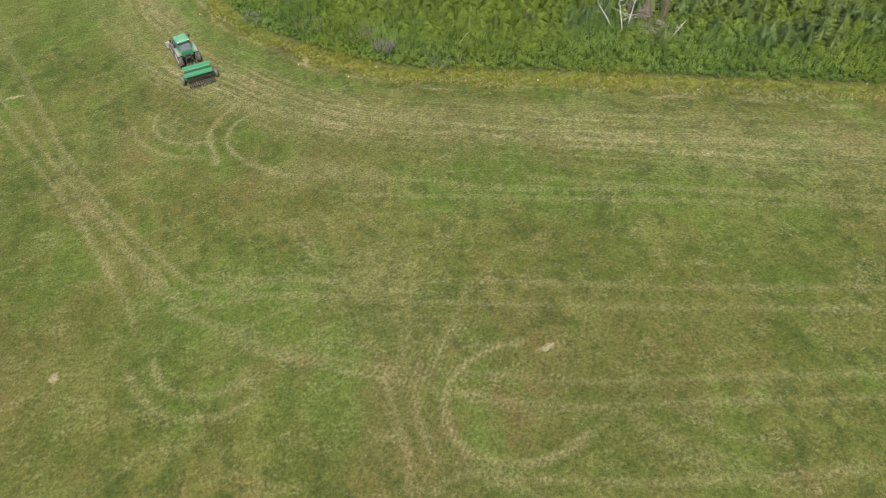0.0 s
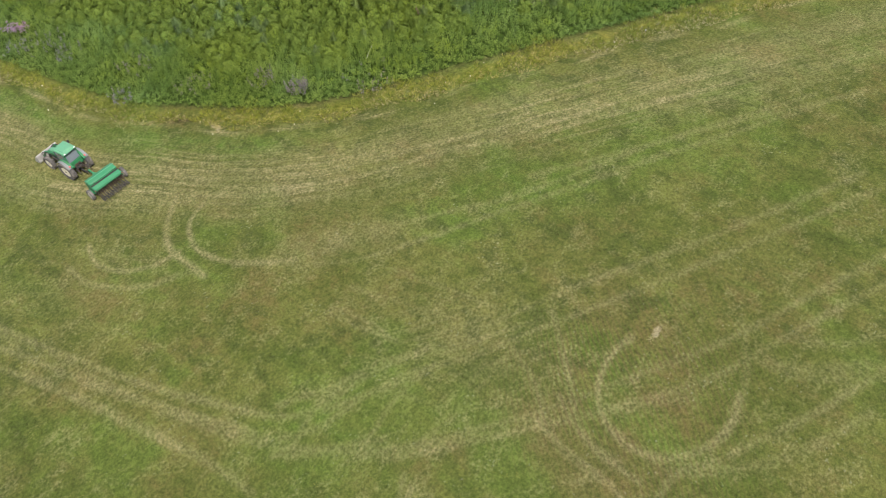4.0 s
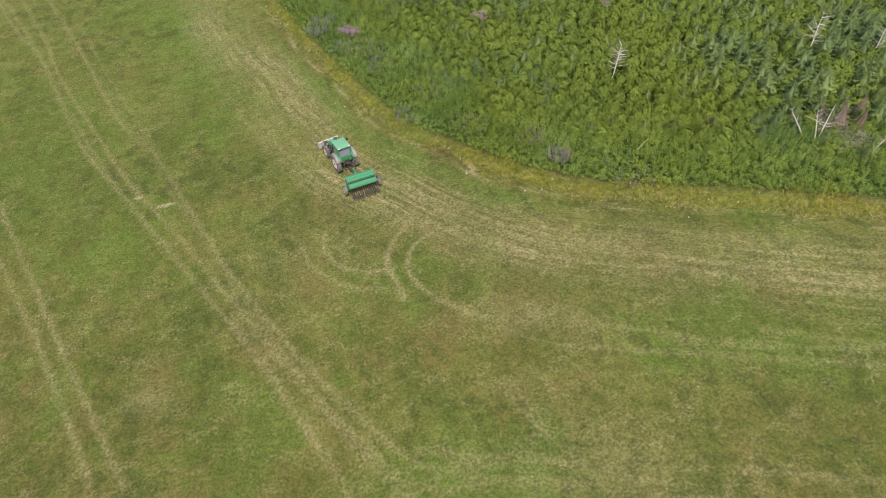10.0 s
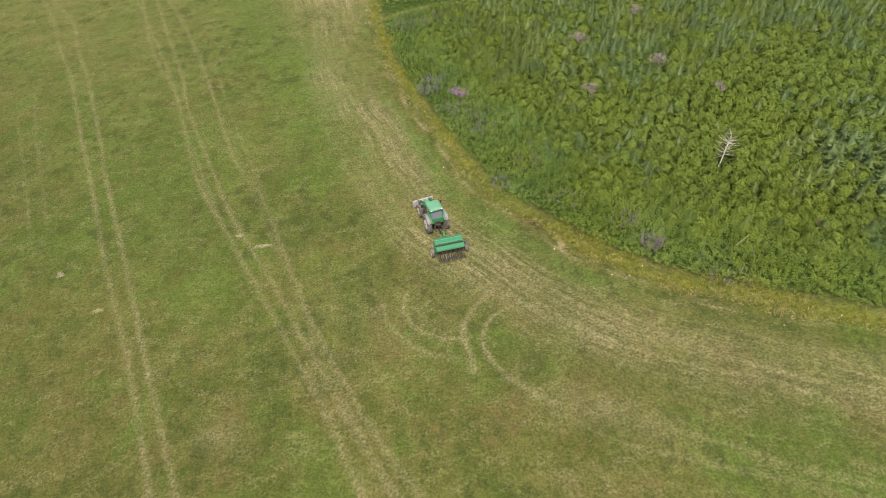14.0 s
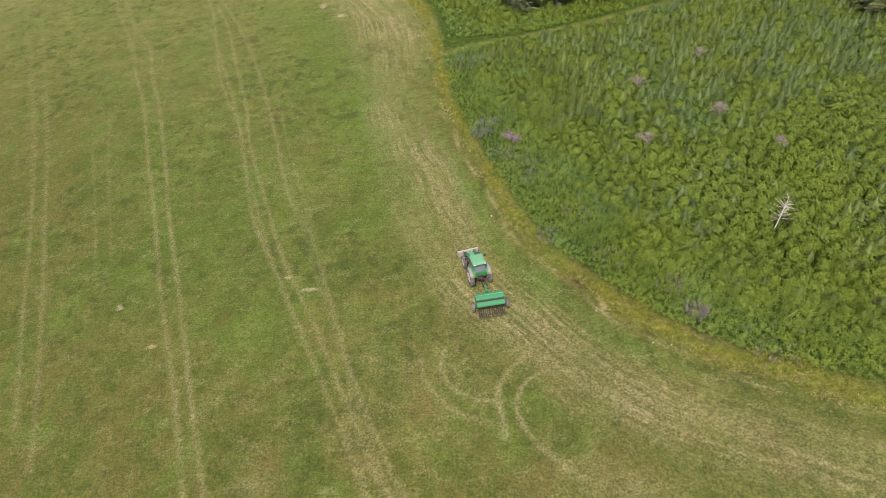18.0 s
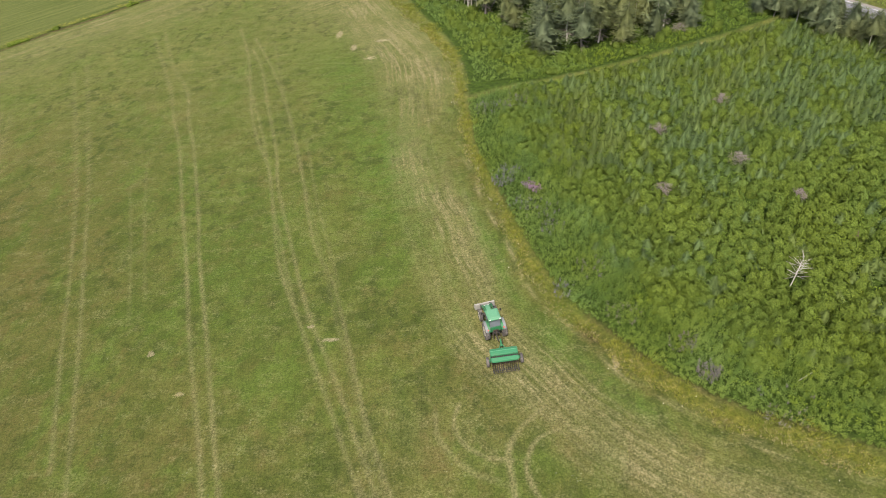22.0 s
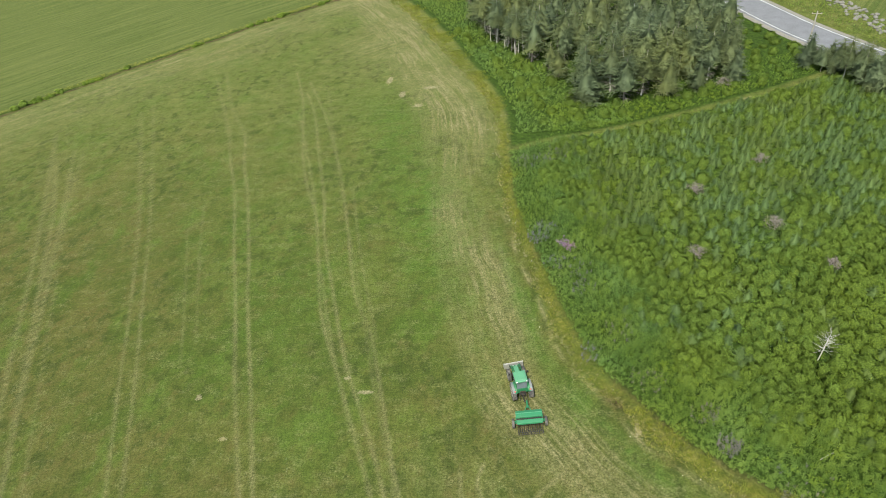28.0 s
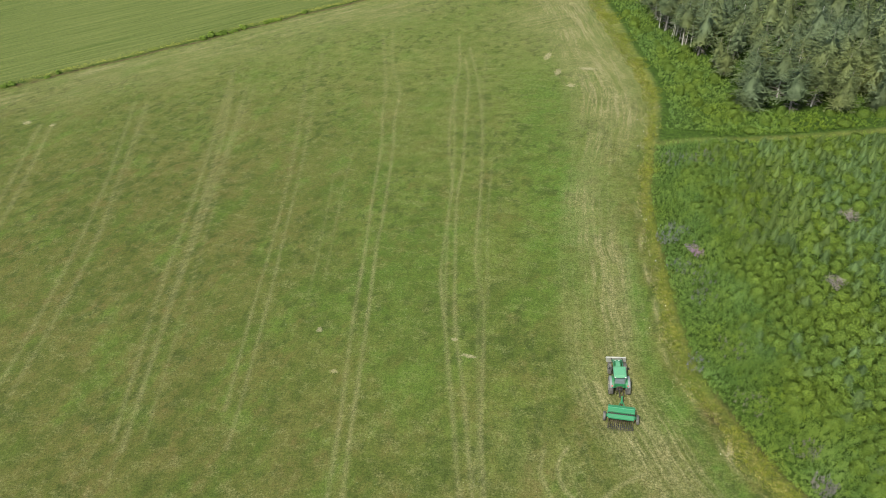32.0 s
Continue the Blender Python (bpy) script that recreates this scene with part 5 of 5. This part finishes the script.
def box(size, at=(0, 0, 0), turn=(0, 0, 0), edge=0.02, taper=None):
    """A box with rounded edges; taper shrinks its top in x and y."""
    bm = bmesh.new()
    bmesh.ops.create_cube(bm, size=1.0)
    bmesh.ops.scale(bm, vec=size, verts=bm.verts)
    if taper:
        for v in bm.verts:
            if v.co.z > 0:
                v.co.x *= taper[0]
                v.co.y *= taper[1]
    if edge:
        bmesh.ops.bevel(bm, geom=bm.edges[:], offset=min(edge, min(size) * 0.45), segments=2, affect="EDGES", profile=0.5)
    bmesh.ops.transform(bm, matrix=pose(*at, *turn), verts=bm.verts)
    return bm


def rail(points, thick, sides=6):
    """A bent bar of even thickness."""
    v, f = rod(points, [thick] * len(points), sides)
    bm = bmesh.new()
    verts = [bm.verts.new(p) for p in v]
    for a, b, c in f:
        bm.faces.new((verts[a], verts[b], verts[c]))
    bm.faces.new(verts[:sides][::-1])
    bm.faces.new(verts[-sides:])
    bmesh.ops.recalc_face_normals(bm, faces=bm.faces)
    return bm


def lathe(profile, at, sides=28):
    """A body turned about the x axis: profile of (x, radius)."""
    bm = bmesh.new()
    rings = []
    for x, rad in profile:
        rings.append([bm.verts.new((at[0] + x, at[1] + rad * math.cos(2 * math.pi * k / sides), at[2] + rad * math.sin(2 * math.pi * k / sides))) for k in range(sides)])
    for a, b in zip(rings[:-1], rings[1:]):
        for k in range(sides):
            bm.faces.new((a[k], a[(k + 1) % sides], b[(k + 1) % sides], b[k]))
    bm.faces.new(rings[0][::-1])
    bm.faces.new(rings[-1])
    bmesh.ops.recalc_face_normals(bm, faces=bm.faces)
    return bm


def prism(outline, x0, x1, edge=0.015):
    """An outline in the y-z plane, drawn out from x0 to x1."""
    bm = bmesh.new()
    a = [bm.verts.new((x0, y, z)) for y, z in outline]
    b = [bm.verts.new((x1, y, z)) for y, z in outline]
    bm.faces.new(a[::-1])
    bm.faces.new(b)
    for k in range(len(a)):
        bm.faces.new((a[k], a[(k + 1) % len(a)], b[(k + 1) % len(a)], b[k]))
    bmesh.ops.recalc_face_normals(bm, faces=bm.faces)
    if edge:
        bmesh.ops.bevel(bm, geom=bm.edges[:], offset=edge, segments=2, affect="EDGES", profile=0.5)
    return bm


def merge(*pieces):
    """Several bmeshes as one."""
    me = bpy.data.meshes.new("joined")
    out = bmesh.new()
    for bm in pieces:
        bm.to_mesh(me)
        out.from_mesh(me)
        bm.free()
    bpy.data.meshes.remove(me)
    return out


def wheel(parent, x, y, radius, width, side, lugs=0, rim_share=0.56):
    """A wheel whose rim carries its tyre and hub; lugs: bars of the tread."""
    rim = radius * rim_share
    w = width * 0.5
    dish = part("wheel", lathe([(-w * 0.8, rim), (-w * 0.5, rim * 0.93), (side * w * 0.62, rim * 0.72), (side * w * 0.66, rim * 0.3), (w * 0.5, rim * 0.93), (w * 0.8, rim)], (x, y, radius)), CREAM, parent,
                "dusty cream-painted wheel")
    tyre = lathe([(-w * 0.72, rim * 0.99), (-w * 0.95, radius * 0.78), (-w, radius * 0.88), (-w * 0.8, radius * 0.965), (0, radius * 0.985), (w * 0.8, radius * 0.965),
                  (w, radius * 0.88), (w * 0.95, radius * 0.78), (w * 0.72, rim * 0.99)], (x, y, radius), 36)
    bars = []
    for k in range(lugs):
        for s in (-1, 1):
            a = 2 * math.pi * (k + 0.25 * s) / lugs
            bar = box((w * 1.1, radius * 0.075, radius * 0.06), (0, 0, 0), (0, 0, s * 32), 0.0)
            bmesh.ops.transform(bar, matrix=Matrix.Translation((x + s * w * 0.5, y, radius)) @ Matrix.Rotation(a, 4, "X") @ Matrix.Translation((0, 0, radius * 0.975)), verts=bar.verts)
            bars.append(bar)
    part("tyre", merge(tyre, *bars), RUBBER, dish, "dusty black tyre")
    part("hub", lathe([(0, rim * 0.24), (side * w * 0.82, rim * 0.20), (side * w * 0.9, rim * 0.1)], (x, y, radius), 14), DARK, dish)
    return dish


def build_tractor():
    base = new("tractor")
    # driveline and body
    part("chassis", merge(box((0.46, 3.5, 0.42), (0, 1.45, 0.78), edge=0.05), box((1.5, 0.3, 0.34), (0, 0, 0.88), edge=0.06), box((1.35, 0.22, 0.22), (0, 2.65, 0.66), edge=0.04),
                          box((0.62, 0.5, 0.5), (0, -0.25, 0.95), edge=0.05)), DARK, base, "dark oily transmission and axles")
    hood = part("hood", prism([(0.85, 1.02), (0.85, 1.66), (1.3, 1.70), (2.6, 1.60), (3.05, 1.46), (3.18, 1.25), (3.18, 0.92), (2.7, 0.85)], -0.37, 0.37, 0.07), GREEN, base)
    part("hood_spine", prism([(0.9, 1.70), (1.3, 1.735), (2.6, 1.63), (3.0, 1.49), (2.6, 1.58), (1.3, 1.68)], -0.22, 0.22, 0.01), ROOF_GREEN, hood)
    for s in (-1, 1):
        part("stripe", prism([(1.0, 1.44), (1.0, 1.52), (2.9, 1.36), (2.9, 1.31)], s * 0.376 - 0.005, s * 0.376 + 0.005, 0), YELLOW, hood, "narrow yellow stripe")
        part("side_grille", prism([(1.5, 0.98), (1.5, 1.3), (2.8, 1.2), (2.8, 0.95)], s * 0.374 - 0.006, s * 0.374 + 0.006, 0), BLACK, hood)
        part("headlight", box((0.2, 0.04, 0.12), (s * 0.2, 3.185, 1.3), (0, 0, 0), 0.015), WHITE, hood)
    part("front_grille", box((0.5, 0.03, 0.3), (0, 3.19, 1.08), edge=0.01), BLACK, hood)
    part("exhaust_stack", rail([(0.43, 1.05, 1.4), (0.46, 1.05, 2.3), (0.46, 0.98, 2.62)], 0.045, 10), BLACK, base, "black upright exhaust pipe")
    part("fuel_tank", box((0.42, 0.9, 0.5), (-0.6, 0.75, 0.85), edge=0.08), DARK, base)
    part("step", merge(box((0.36, 0.28, 0.04), (-0.78, 0.78, 0.5)), box((0.36, 0.28, 0.04), (-0.78, 0.78, 0.85)), box((0.03, 0.04, 0.6), (-0.95, 0.9, 0.72), edge=0.005)), BLACK, base)
    # cab
    cab = part("cab", merge(box((1.36, 1.5, 0.62), (0, 0.28, 1.3), edge=0.06), box((0.9, 0.22, 0.3), (0, 0.95, 1.72), edge=0.04)), GREEN, base)
    part("roof", merge(box((1.46, 1.58, 0.2), (0, 0.2, 2.66), edge=0.085, taper=(0.92, 0.94)), box((1.1, 1.15, 0.07), (0, 0.18, 2.77), edge=0.03, taper=(0.9, 0.9))), ROOF_GREEN, cab, "sun-faded pale green cab roof")
    corners = [(-0.66, 0.95), (0.66, 0.95), (-0.66, -0.42), (0.66, -0.42)]
    for x, y in corners:
        part("cab_post", rail([(x, y, 1.55), (x * 0.98, y * 0.9 + 0.03, 2.66)], 0.042, 6), GREEN if y < 0 else BLACK, cab)
    for x in (-0.655, 0.655):
        part("cab_post", rail([(x, 0.1, 1.55), (x * 0.98, 0.1, 2.66)], 0.03, 6), BLACK, cab)
        part("side_window", box((0.012, 1.28, 1.02), (x, 0.27, 2.13), edge=0), GLASS, cab, "side window with the sky's reflection in its tint")
        part("door_handle", box((0.03, 0.14, 0.035), (x * 1.03, 0.2, 1.72), edge=0.008), BLACK, cab)
    part("windscreen", box((1.22, 0.012, 1.0), (0, 0.95, 2.12), (4, 0, 0), 0), GLASS, cab, "windscreen with the sky's reflection in its tint")
    part("rear_window", box((1.22, 0.012, 1.0), (0, -0.4, 2.13), (-5, 0, 0), 0), GLASS, cab, "rear window, half open, with the sky's reflection in its tint")
    part("seat", merge(box((0.5, 0.5, 0.14), (0, 0.05, 1.72), edge=0.05), box((0.48, 0.14, 0.6), (0, -0.2, 2.05), (-8, 0, 0), 0.05)), BLACK, cab)
    part("steering_wheel", lathe([(-0.015, 0.17), (0, 0.19), (0.015, 0.17)], (0, 0.55, 2.0), 18), BLACK, cab)
    part("dashboard", box((0.5, 0.28, 0.4), (0, 0.72, 1.75), edge=0.05), DARK, cab)
    for s in (-1, 1):
        part("work_light", box((0.16, 0.06, 0.09), (s * 0.55, -0.575, 2.7), edge=0.015), WHITE, cab)
        part("mirror", merge(rail([(s * 0.68, 0.98, 2.35), (s * 0.98, 1.08, 2.4)], 0.014, 5), box((0.2, 0.05, 0.3), (s * 1.04, 1.08, 2.3), edge=0.02)), BLACK, cab)
        # fenders over the rear wheels
        arc = [(0.98 * math.cos(a), 0.93 + 0.98 * math.sin(a)) for a in np.linspace(0.75, 2.6, 12)]
        inner = [(0.94 * math.cos(a), 0.93 + 0.94 * math.sin(a)) for a in np.linspace(2.6, 0.75, 12)]
        fender = part("fender", merge(prism(arc + inner, s * 0.86, s * 1.12, 0)), FENDER, base, "grey outer rear fender")
        part("fender_top", merge(prism(arc + inner, s * 0.66, s * 0.86, 0), prism(arc + [(-0.6, 1.1), (0.6, 1.1)], s * 0.62, s * 0.66, 0)), GREEN, fender, "green inner fender beside the cab")
        part("tail_lamp", merge(box((0.16, 0.06, 0.16), (s * 0.86, -0.76, 1.62), (-48, 0, 0), 0.05)), RED, fender, "red round tail lamp")
        wheel(base, s * 0.95, 0, 0.88, 0.5, s, 20)
        wheel(base, s * 0.86, 2.65, 0.64, 0.4, s, 16)
        part("lift_arm", rail([(s * 0.35, -0.3, 0.7), (s * 0.42, -1.05, 0.55)], 0.035, 6), DARK, base)
        part("lift_rod", rail([(s * 0.3, -0.45, 1.25), (s * 0.4, -0.85, 0.6)], 0.025, 6), RUSTY, base)
        part("hydraulic_hose", rail([(s * 0.12, -0.5, 1.25), (s * 0.2, -0.95, 1.2), (s * 0.08, -1.3, 0.8), (0, -1.6, 0.75)], 0.018, 5), BLACK, base)
    part("drawbar", box((0.12, 1.1, 0.08), (0, -0.75, 0.5), edge=0.01), DARK, base)
    part("rear_window_frame", merge(box((1.24, 0.03, 0.07), (0, -0.43, 1.66), edge=0.01), box((0.05, 0.03, 0.95), (-0.6, -0.43, 2.13), edge=0.01), box((0.05, 0.03, 0.95), (0.6, -0.43, 2.13), edge=0.01)), GREEN, cab)
    part("pto_shield", box((0.42, 0.3, 0.06), (0, -0.62, 0.98), (-12, 0, 0), 0.02), DARK, base)
    part("remote_valves", merge(*[box((0.07, 0.12, 0.12), (-0.2 + 0.1 * k, -0.52, 1.2), edge=0.015) for k in range(5)]), RUSTY, base, "row of brown hydraulic couplers")
    part("top_link", rail([(0, -0.5, 1.15), (0, -1.0, 0.95)], 0.03, 6), RUSTY, base)
    # front loader
    loader = part("loader_frame", merge(box((1.15, 0.16, 0.2), (0, 1.35, 0.72)), box((0.14, 0.2, 1.25), (-0.5, 1.3, 1.25)), box((0.14, 0.2, 1.25), (0.5, 1.3, 1.25))), GREEN, base, "green loader mast")
    for s in (-1, 1):
        part("loader_arm", merge(box((0.1, 1.75, 0.2), (s * 0.5, 2.1, 1.68), (-12, 0, 0), 0.02), box((0.1, 1.45, 0.18), (s * 0.5, 3.5, 1.0), (-44, 0, 0), 0.02)), GREEN, loader, "bent green loader arm")
        part("lift_cylinder", rail([(s * 0.5, 1.4, 0.95), (s * 0.5, 2.3, 1.3)], 0.05, 8), DARK, loader)
        part("cylinder_rod", rail([(s * 0.5, 2.3, 1.3), (s * 0.5, 2.8, 1.48)], 0.025, 6), CHROME, loader)
        part("tilt_cylinder", rail([(s * 0.62, 2.4, 1.75), (s * 0.62, 3.4, 1.35), (s * 0.55, 4.0, 0.85)], 0.035, 6), DARK, loader)
    part("cross_tube", rail([(-0.55, 3.3, 1.22), (0.55, 3.3, 1.22)], 0.06, 10), GREEN, loader)
    shell = [(3.95, 0.92), (4.05, 0.98), (4.02, 0.30), (4.1, 0.16), (4.75, 0.12), (4.75, 0.09), (4.06, 0.12), (3.95, 0.28)]
    bucket = part("bucket", prism(shell, -1.13, 1.13, 0), STEEL, loader, "wide scuffed grey steel bucket")
    for s in (-1, 1):
        part("bucket_side", prism([(3.98, 0.95), (4.25, 0.85), (4.75, 0.12), (4.08, 0.12), (3.98, 0.3)], s * 1.13 - 0.012, s * 1.13 + 0.012, 0), STEEL, bucket)
    part("cutting_edge", box((2.3, 0.12, 0.025), (0, 4.76, 0.11), edge=0.006), DARK, bucket)
    part("bucket_lip", rail([(-1.14, 4.0, 0.97), (1.14, 4.0, 0.97)], 0.035, 6), STEEL, bucket)
    return tagged(base, "green farm tractor with front loader and cream wheels in the meadow", "tractor")


def build_drill():
    base = new("seed_drill")
    part("main_frame", merge(box((2.75, 0.1, 0.1), (0, 0.45, 0.55)), box((2.75, 0.1, 0.1), (0, -0.25, 0.55)), *[box((0.08, 0.8, 0.08), (x, 0.1, 0.55)) for x in (-1.3, -0.5, 0.5, 1.3)]), DRILL_GREEN, base)
    hopper = part("hopper", prism([(0.62, 1.36), (0.42, 0.8), (0.0, 0.8), (-0.18, 1.20), (-0.18, 1.36)], -1.27, 1.27, 0.02), DRILL_GREEN, base, "long green seed hopper")
    part("lid", prism([(0.66, 1.36), (0.60, 1.43), (0.22, 1.52), (-0.16, 1.44), (-0.21, 1.36)], -1.3, 1.3, 0.015), DRILL_GREEN, hopper)
    part("lid_ridge", box((2.68, 0.05, 0.03), (0, 0.22, 1.525), edge=0.008), ROOF_GREEN, hopper)
    for x in (-0.9, 0.9):
        part("lid_latch", box((0.06, 0.09, 0.05), (x, -0.22, 1.38), edge=0.01), DARK, hopper)
        part("lid_hinge", box((0.14, 0.05, 0.04), (x, 0.64, 1.39), edge=0.01), DARK, hopper)
    part("maker_plate", box((0.62, 0.012, 0.09), (-0.55, 0.60, 1.22), (20, 0, 0), 0), WHITE, hopper, "pale plain name plate")
    # dark material here draws the shade in the gap behind the hopper
    strip_ob = part("gap_strip", box((2.6, 0.14, 0.04), (0, -0.27, 1.22), (-12, 0, 0), 0.01), DARK, base, "dark strip for the shaded gap, with a row of black seed cups")
    for k in range(15):
        part("seed_cup", box((0.1, 0.11, 0.06), (-1.22 + k * 2.44 / 14, -0.28, 1.245), (-12, 0, 0), 0.012), BLACK, strip_ob)
    part("rear_box", prism([(-0.36, 1.12), (-0.36, 1.22), (-0.70, 1.10), (-0.74, 0.92), (-0.45, 0.88)], -1.29, 1.29, 0.015), DRILL_GREEN, base, "green grass-seed box with a sloping lid")
    for s in (-1, 1):
        part("end_plate", prism([(0.55, 0.5), (0.68, 1.2), (0.2, 1.34), (-0.6, 1.02), (-0.5, 0.5)], s * 1.31 - 0.012, s * 1.31 + 0.012, 0), DRILL_GREEN, base)
        part("axle_bracket", box((0.26, 0.14, 0.3), (s * 1.42, 0.0, 0.48), edge=0.02), DRILL_GREEN, base)
        wheel(base, s * 1.62, -0.12, 0.49, 0.27, s, 0, 0.58)
        part("tongue_beam", rail([(s * 0.62, 0.5, 0.55), (s * 0.06, 2.0, 0.52)], 0.05, 8), DRILL_GREEN, base)
        part("end_reflector", box((0.07, 0.02, 0.07), (s * 1.3, -0.755, 1.02), edge=0.005), RED, base)
    part("tongue", box((0.14, 0.95, 0.12), (0, 2.2, 0.52), edge=0.015), DRILL_GREEN, base)
    part("hitch_clevis", box((0.12, 0.3, 0.06), (0, 2.75, 0.5), edge=0.01), RUSTY, base, "rusty hitch clevis")
    part("jack_stand", rail([(0.16, 2.2, 0.25), (0.16, 2.2, 0.95)], 0.03, 8), RUSTY, base)
    part("lift_cylinder", rail([(0, 0.55, 0.75), (0, 1.5, 0.62)], 0.045, 8), BLACK, base)
    part("front_platform", box((0.9, 0.3, 0.03), (0.1, 0.85, 0.62), edge=0.005), DRILL_GREEN, base)
    # openers: a trailing arm, its spring and two discs in each row
    for k in range(13):
        x = -1.2 + k * 0.2
        back = -0.78 if k % 2 else -0.98
        row = part("row_opener", merge(rail([(x, -0.28, 0.5), (x, back * 0.75, 0.42), (x, back, 0.28)], 0.022, 4), rail([(x, -0.45, 0.95), (x, back * 0.9, 0.45)], 0.03, 5)), RUSTY, base, "dark rusty trailing arm with its spring")
        part("disc", lathe([(-0.02, 0.19), (0, 0.2), (0.02, 0.19)], (x - 0.02, back, 0.195), 14), BLACK, row)
        part("press_wheel", lathe([(-0.035, 0.14), (0, 0.15), (0.035, 0.14)], (x + 0.03, back - 0.18, 0.15), 12), BLACK, row)
        part("seed_tube", rail([(x, -0.3, 1.15), (x, -0.48, 0.7), (x, back + 0.05, 0.35)], 0.02, 5), BLACK, row)
    # harrow of light bars and wire tines
    harrow = part("harrow", merge(rail([(-1.25, -1.18, 0.3), (1.25, -1.18, 0.3)], 0.022, 6), rail([(-1.25, -1.42, 0.28), (1.25, -1.42, 0.28)], 0.022, 6)), DARK, base, "dark trailing harrow")
    for k in range(9):
        part("drag_arm", rail([(-1.15 + k * 0.2875, -0.9, 0.5), (-1.15 + k * 0.2875, -1.42, 0.28)], 0.014, 4), DARK, harrow)
    for k in range(22):
        x = -1.22 + k * 2.44 / 21
        part("tine", rail([(x, -1.18 - 0.24 * (k % 2), 0.28), (x + 0.02, -1.27 - 0.24 * (k % 2), 0.03)], 0.009, 4), DARK, harrow)
    return tagged(base, "green seed drill with hopper and disc openers behind the tractor", "seed drill")


def set_down(ob, x, y, heading, breadth=1.0):
    """Stands a thing on the sloping meadow, facing the heading (degrees from +y, to the left)."""
    slope = Matrix.Rotation(-math.atan(SLOPE), 4, "Y")
    ob.matrix_world = Matrix.Translation((x, y, float(gz(x)) + 0.0)) @ slope @ Matrix.Rotation(radians(heading), 4, "Z") @ Matrix.Diagonal((breadth, 1, 1, 1))


set_down(build_tractor(), 2.85, -0.75, 12.5, 0.92)
set_down(build_drill(), 3.58, -4.5, 5.5)
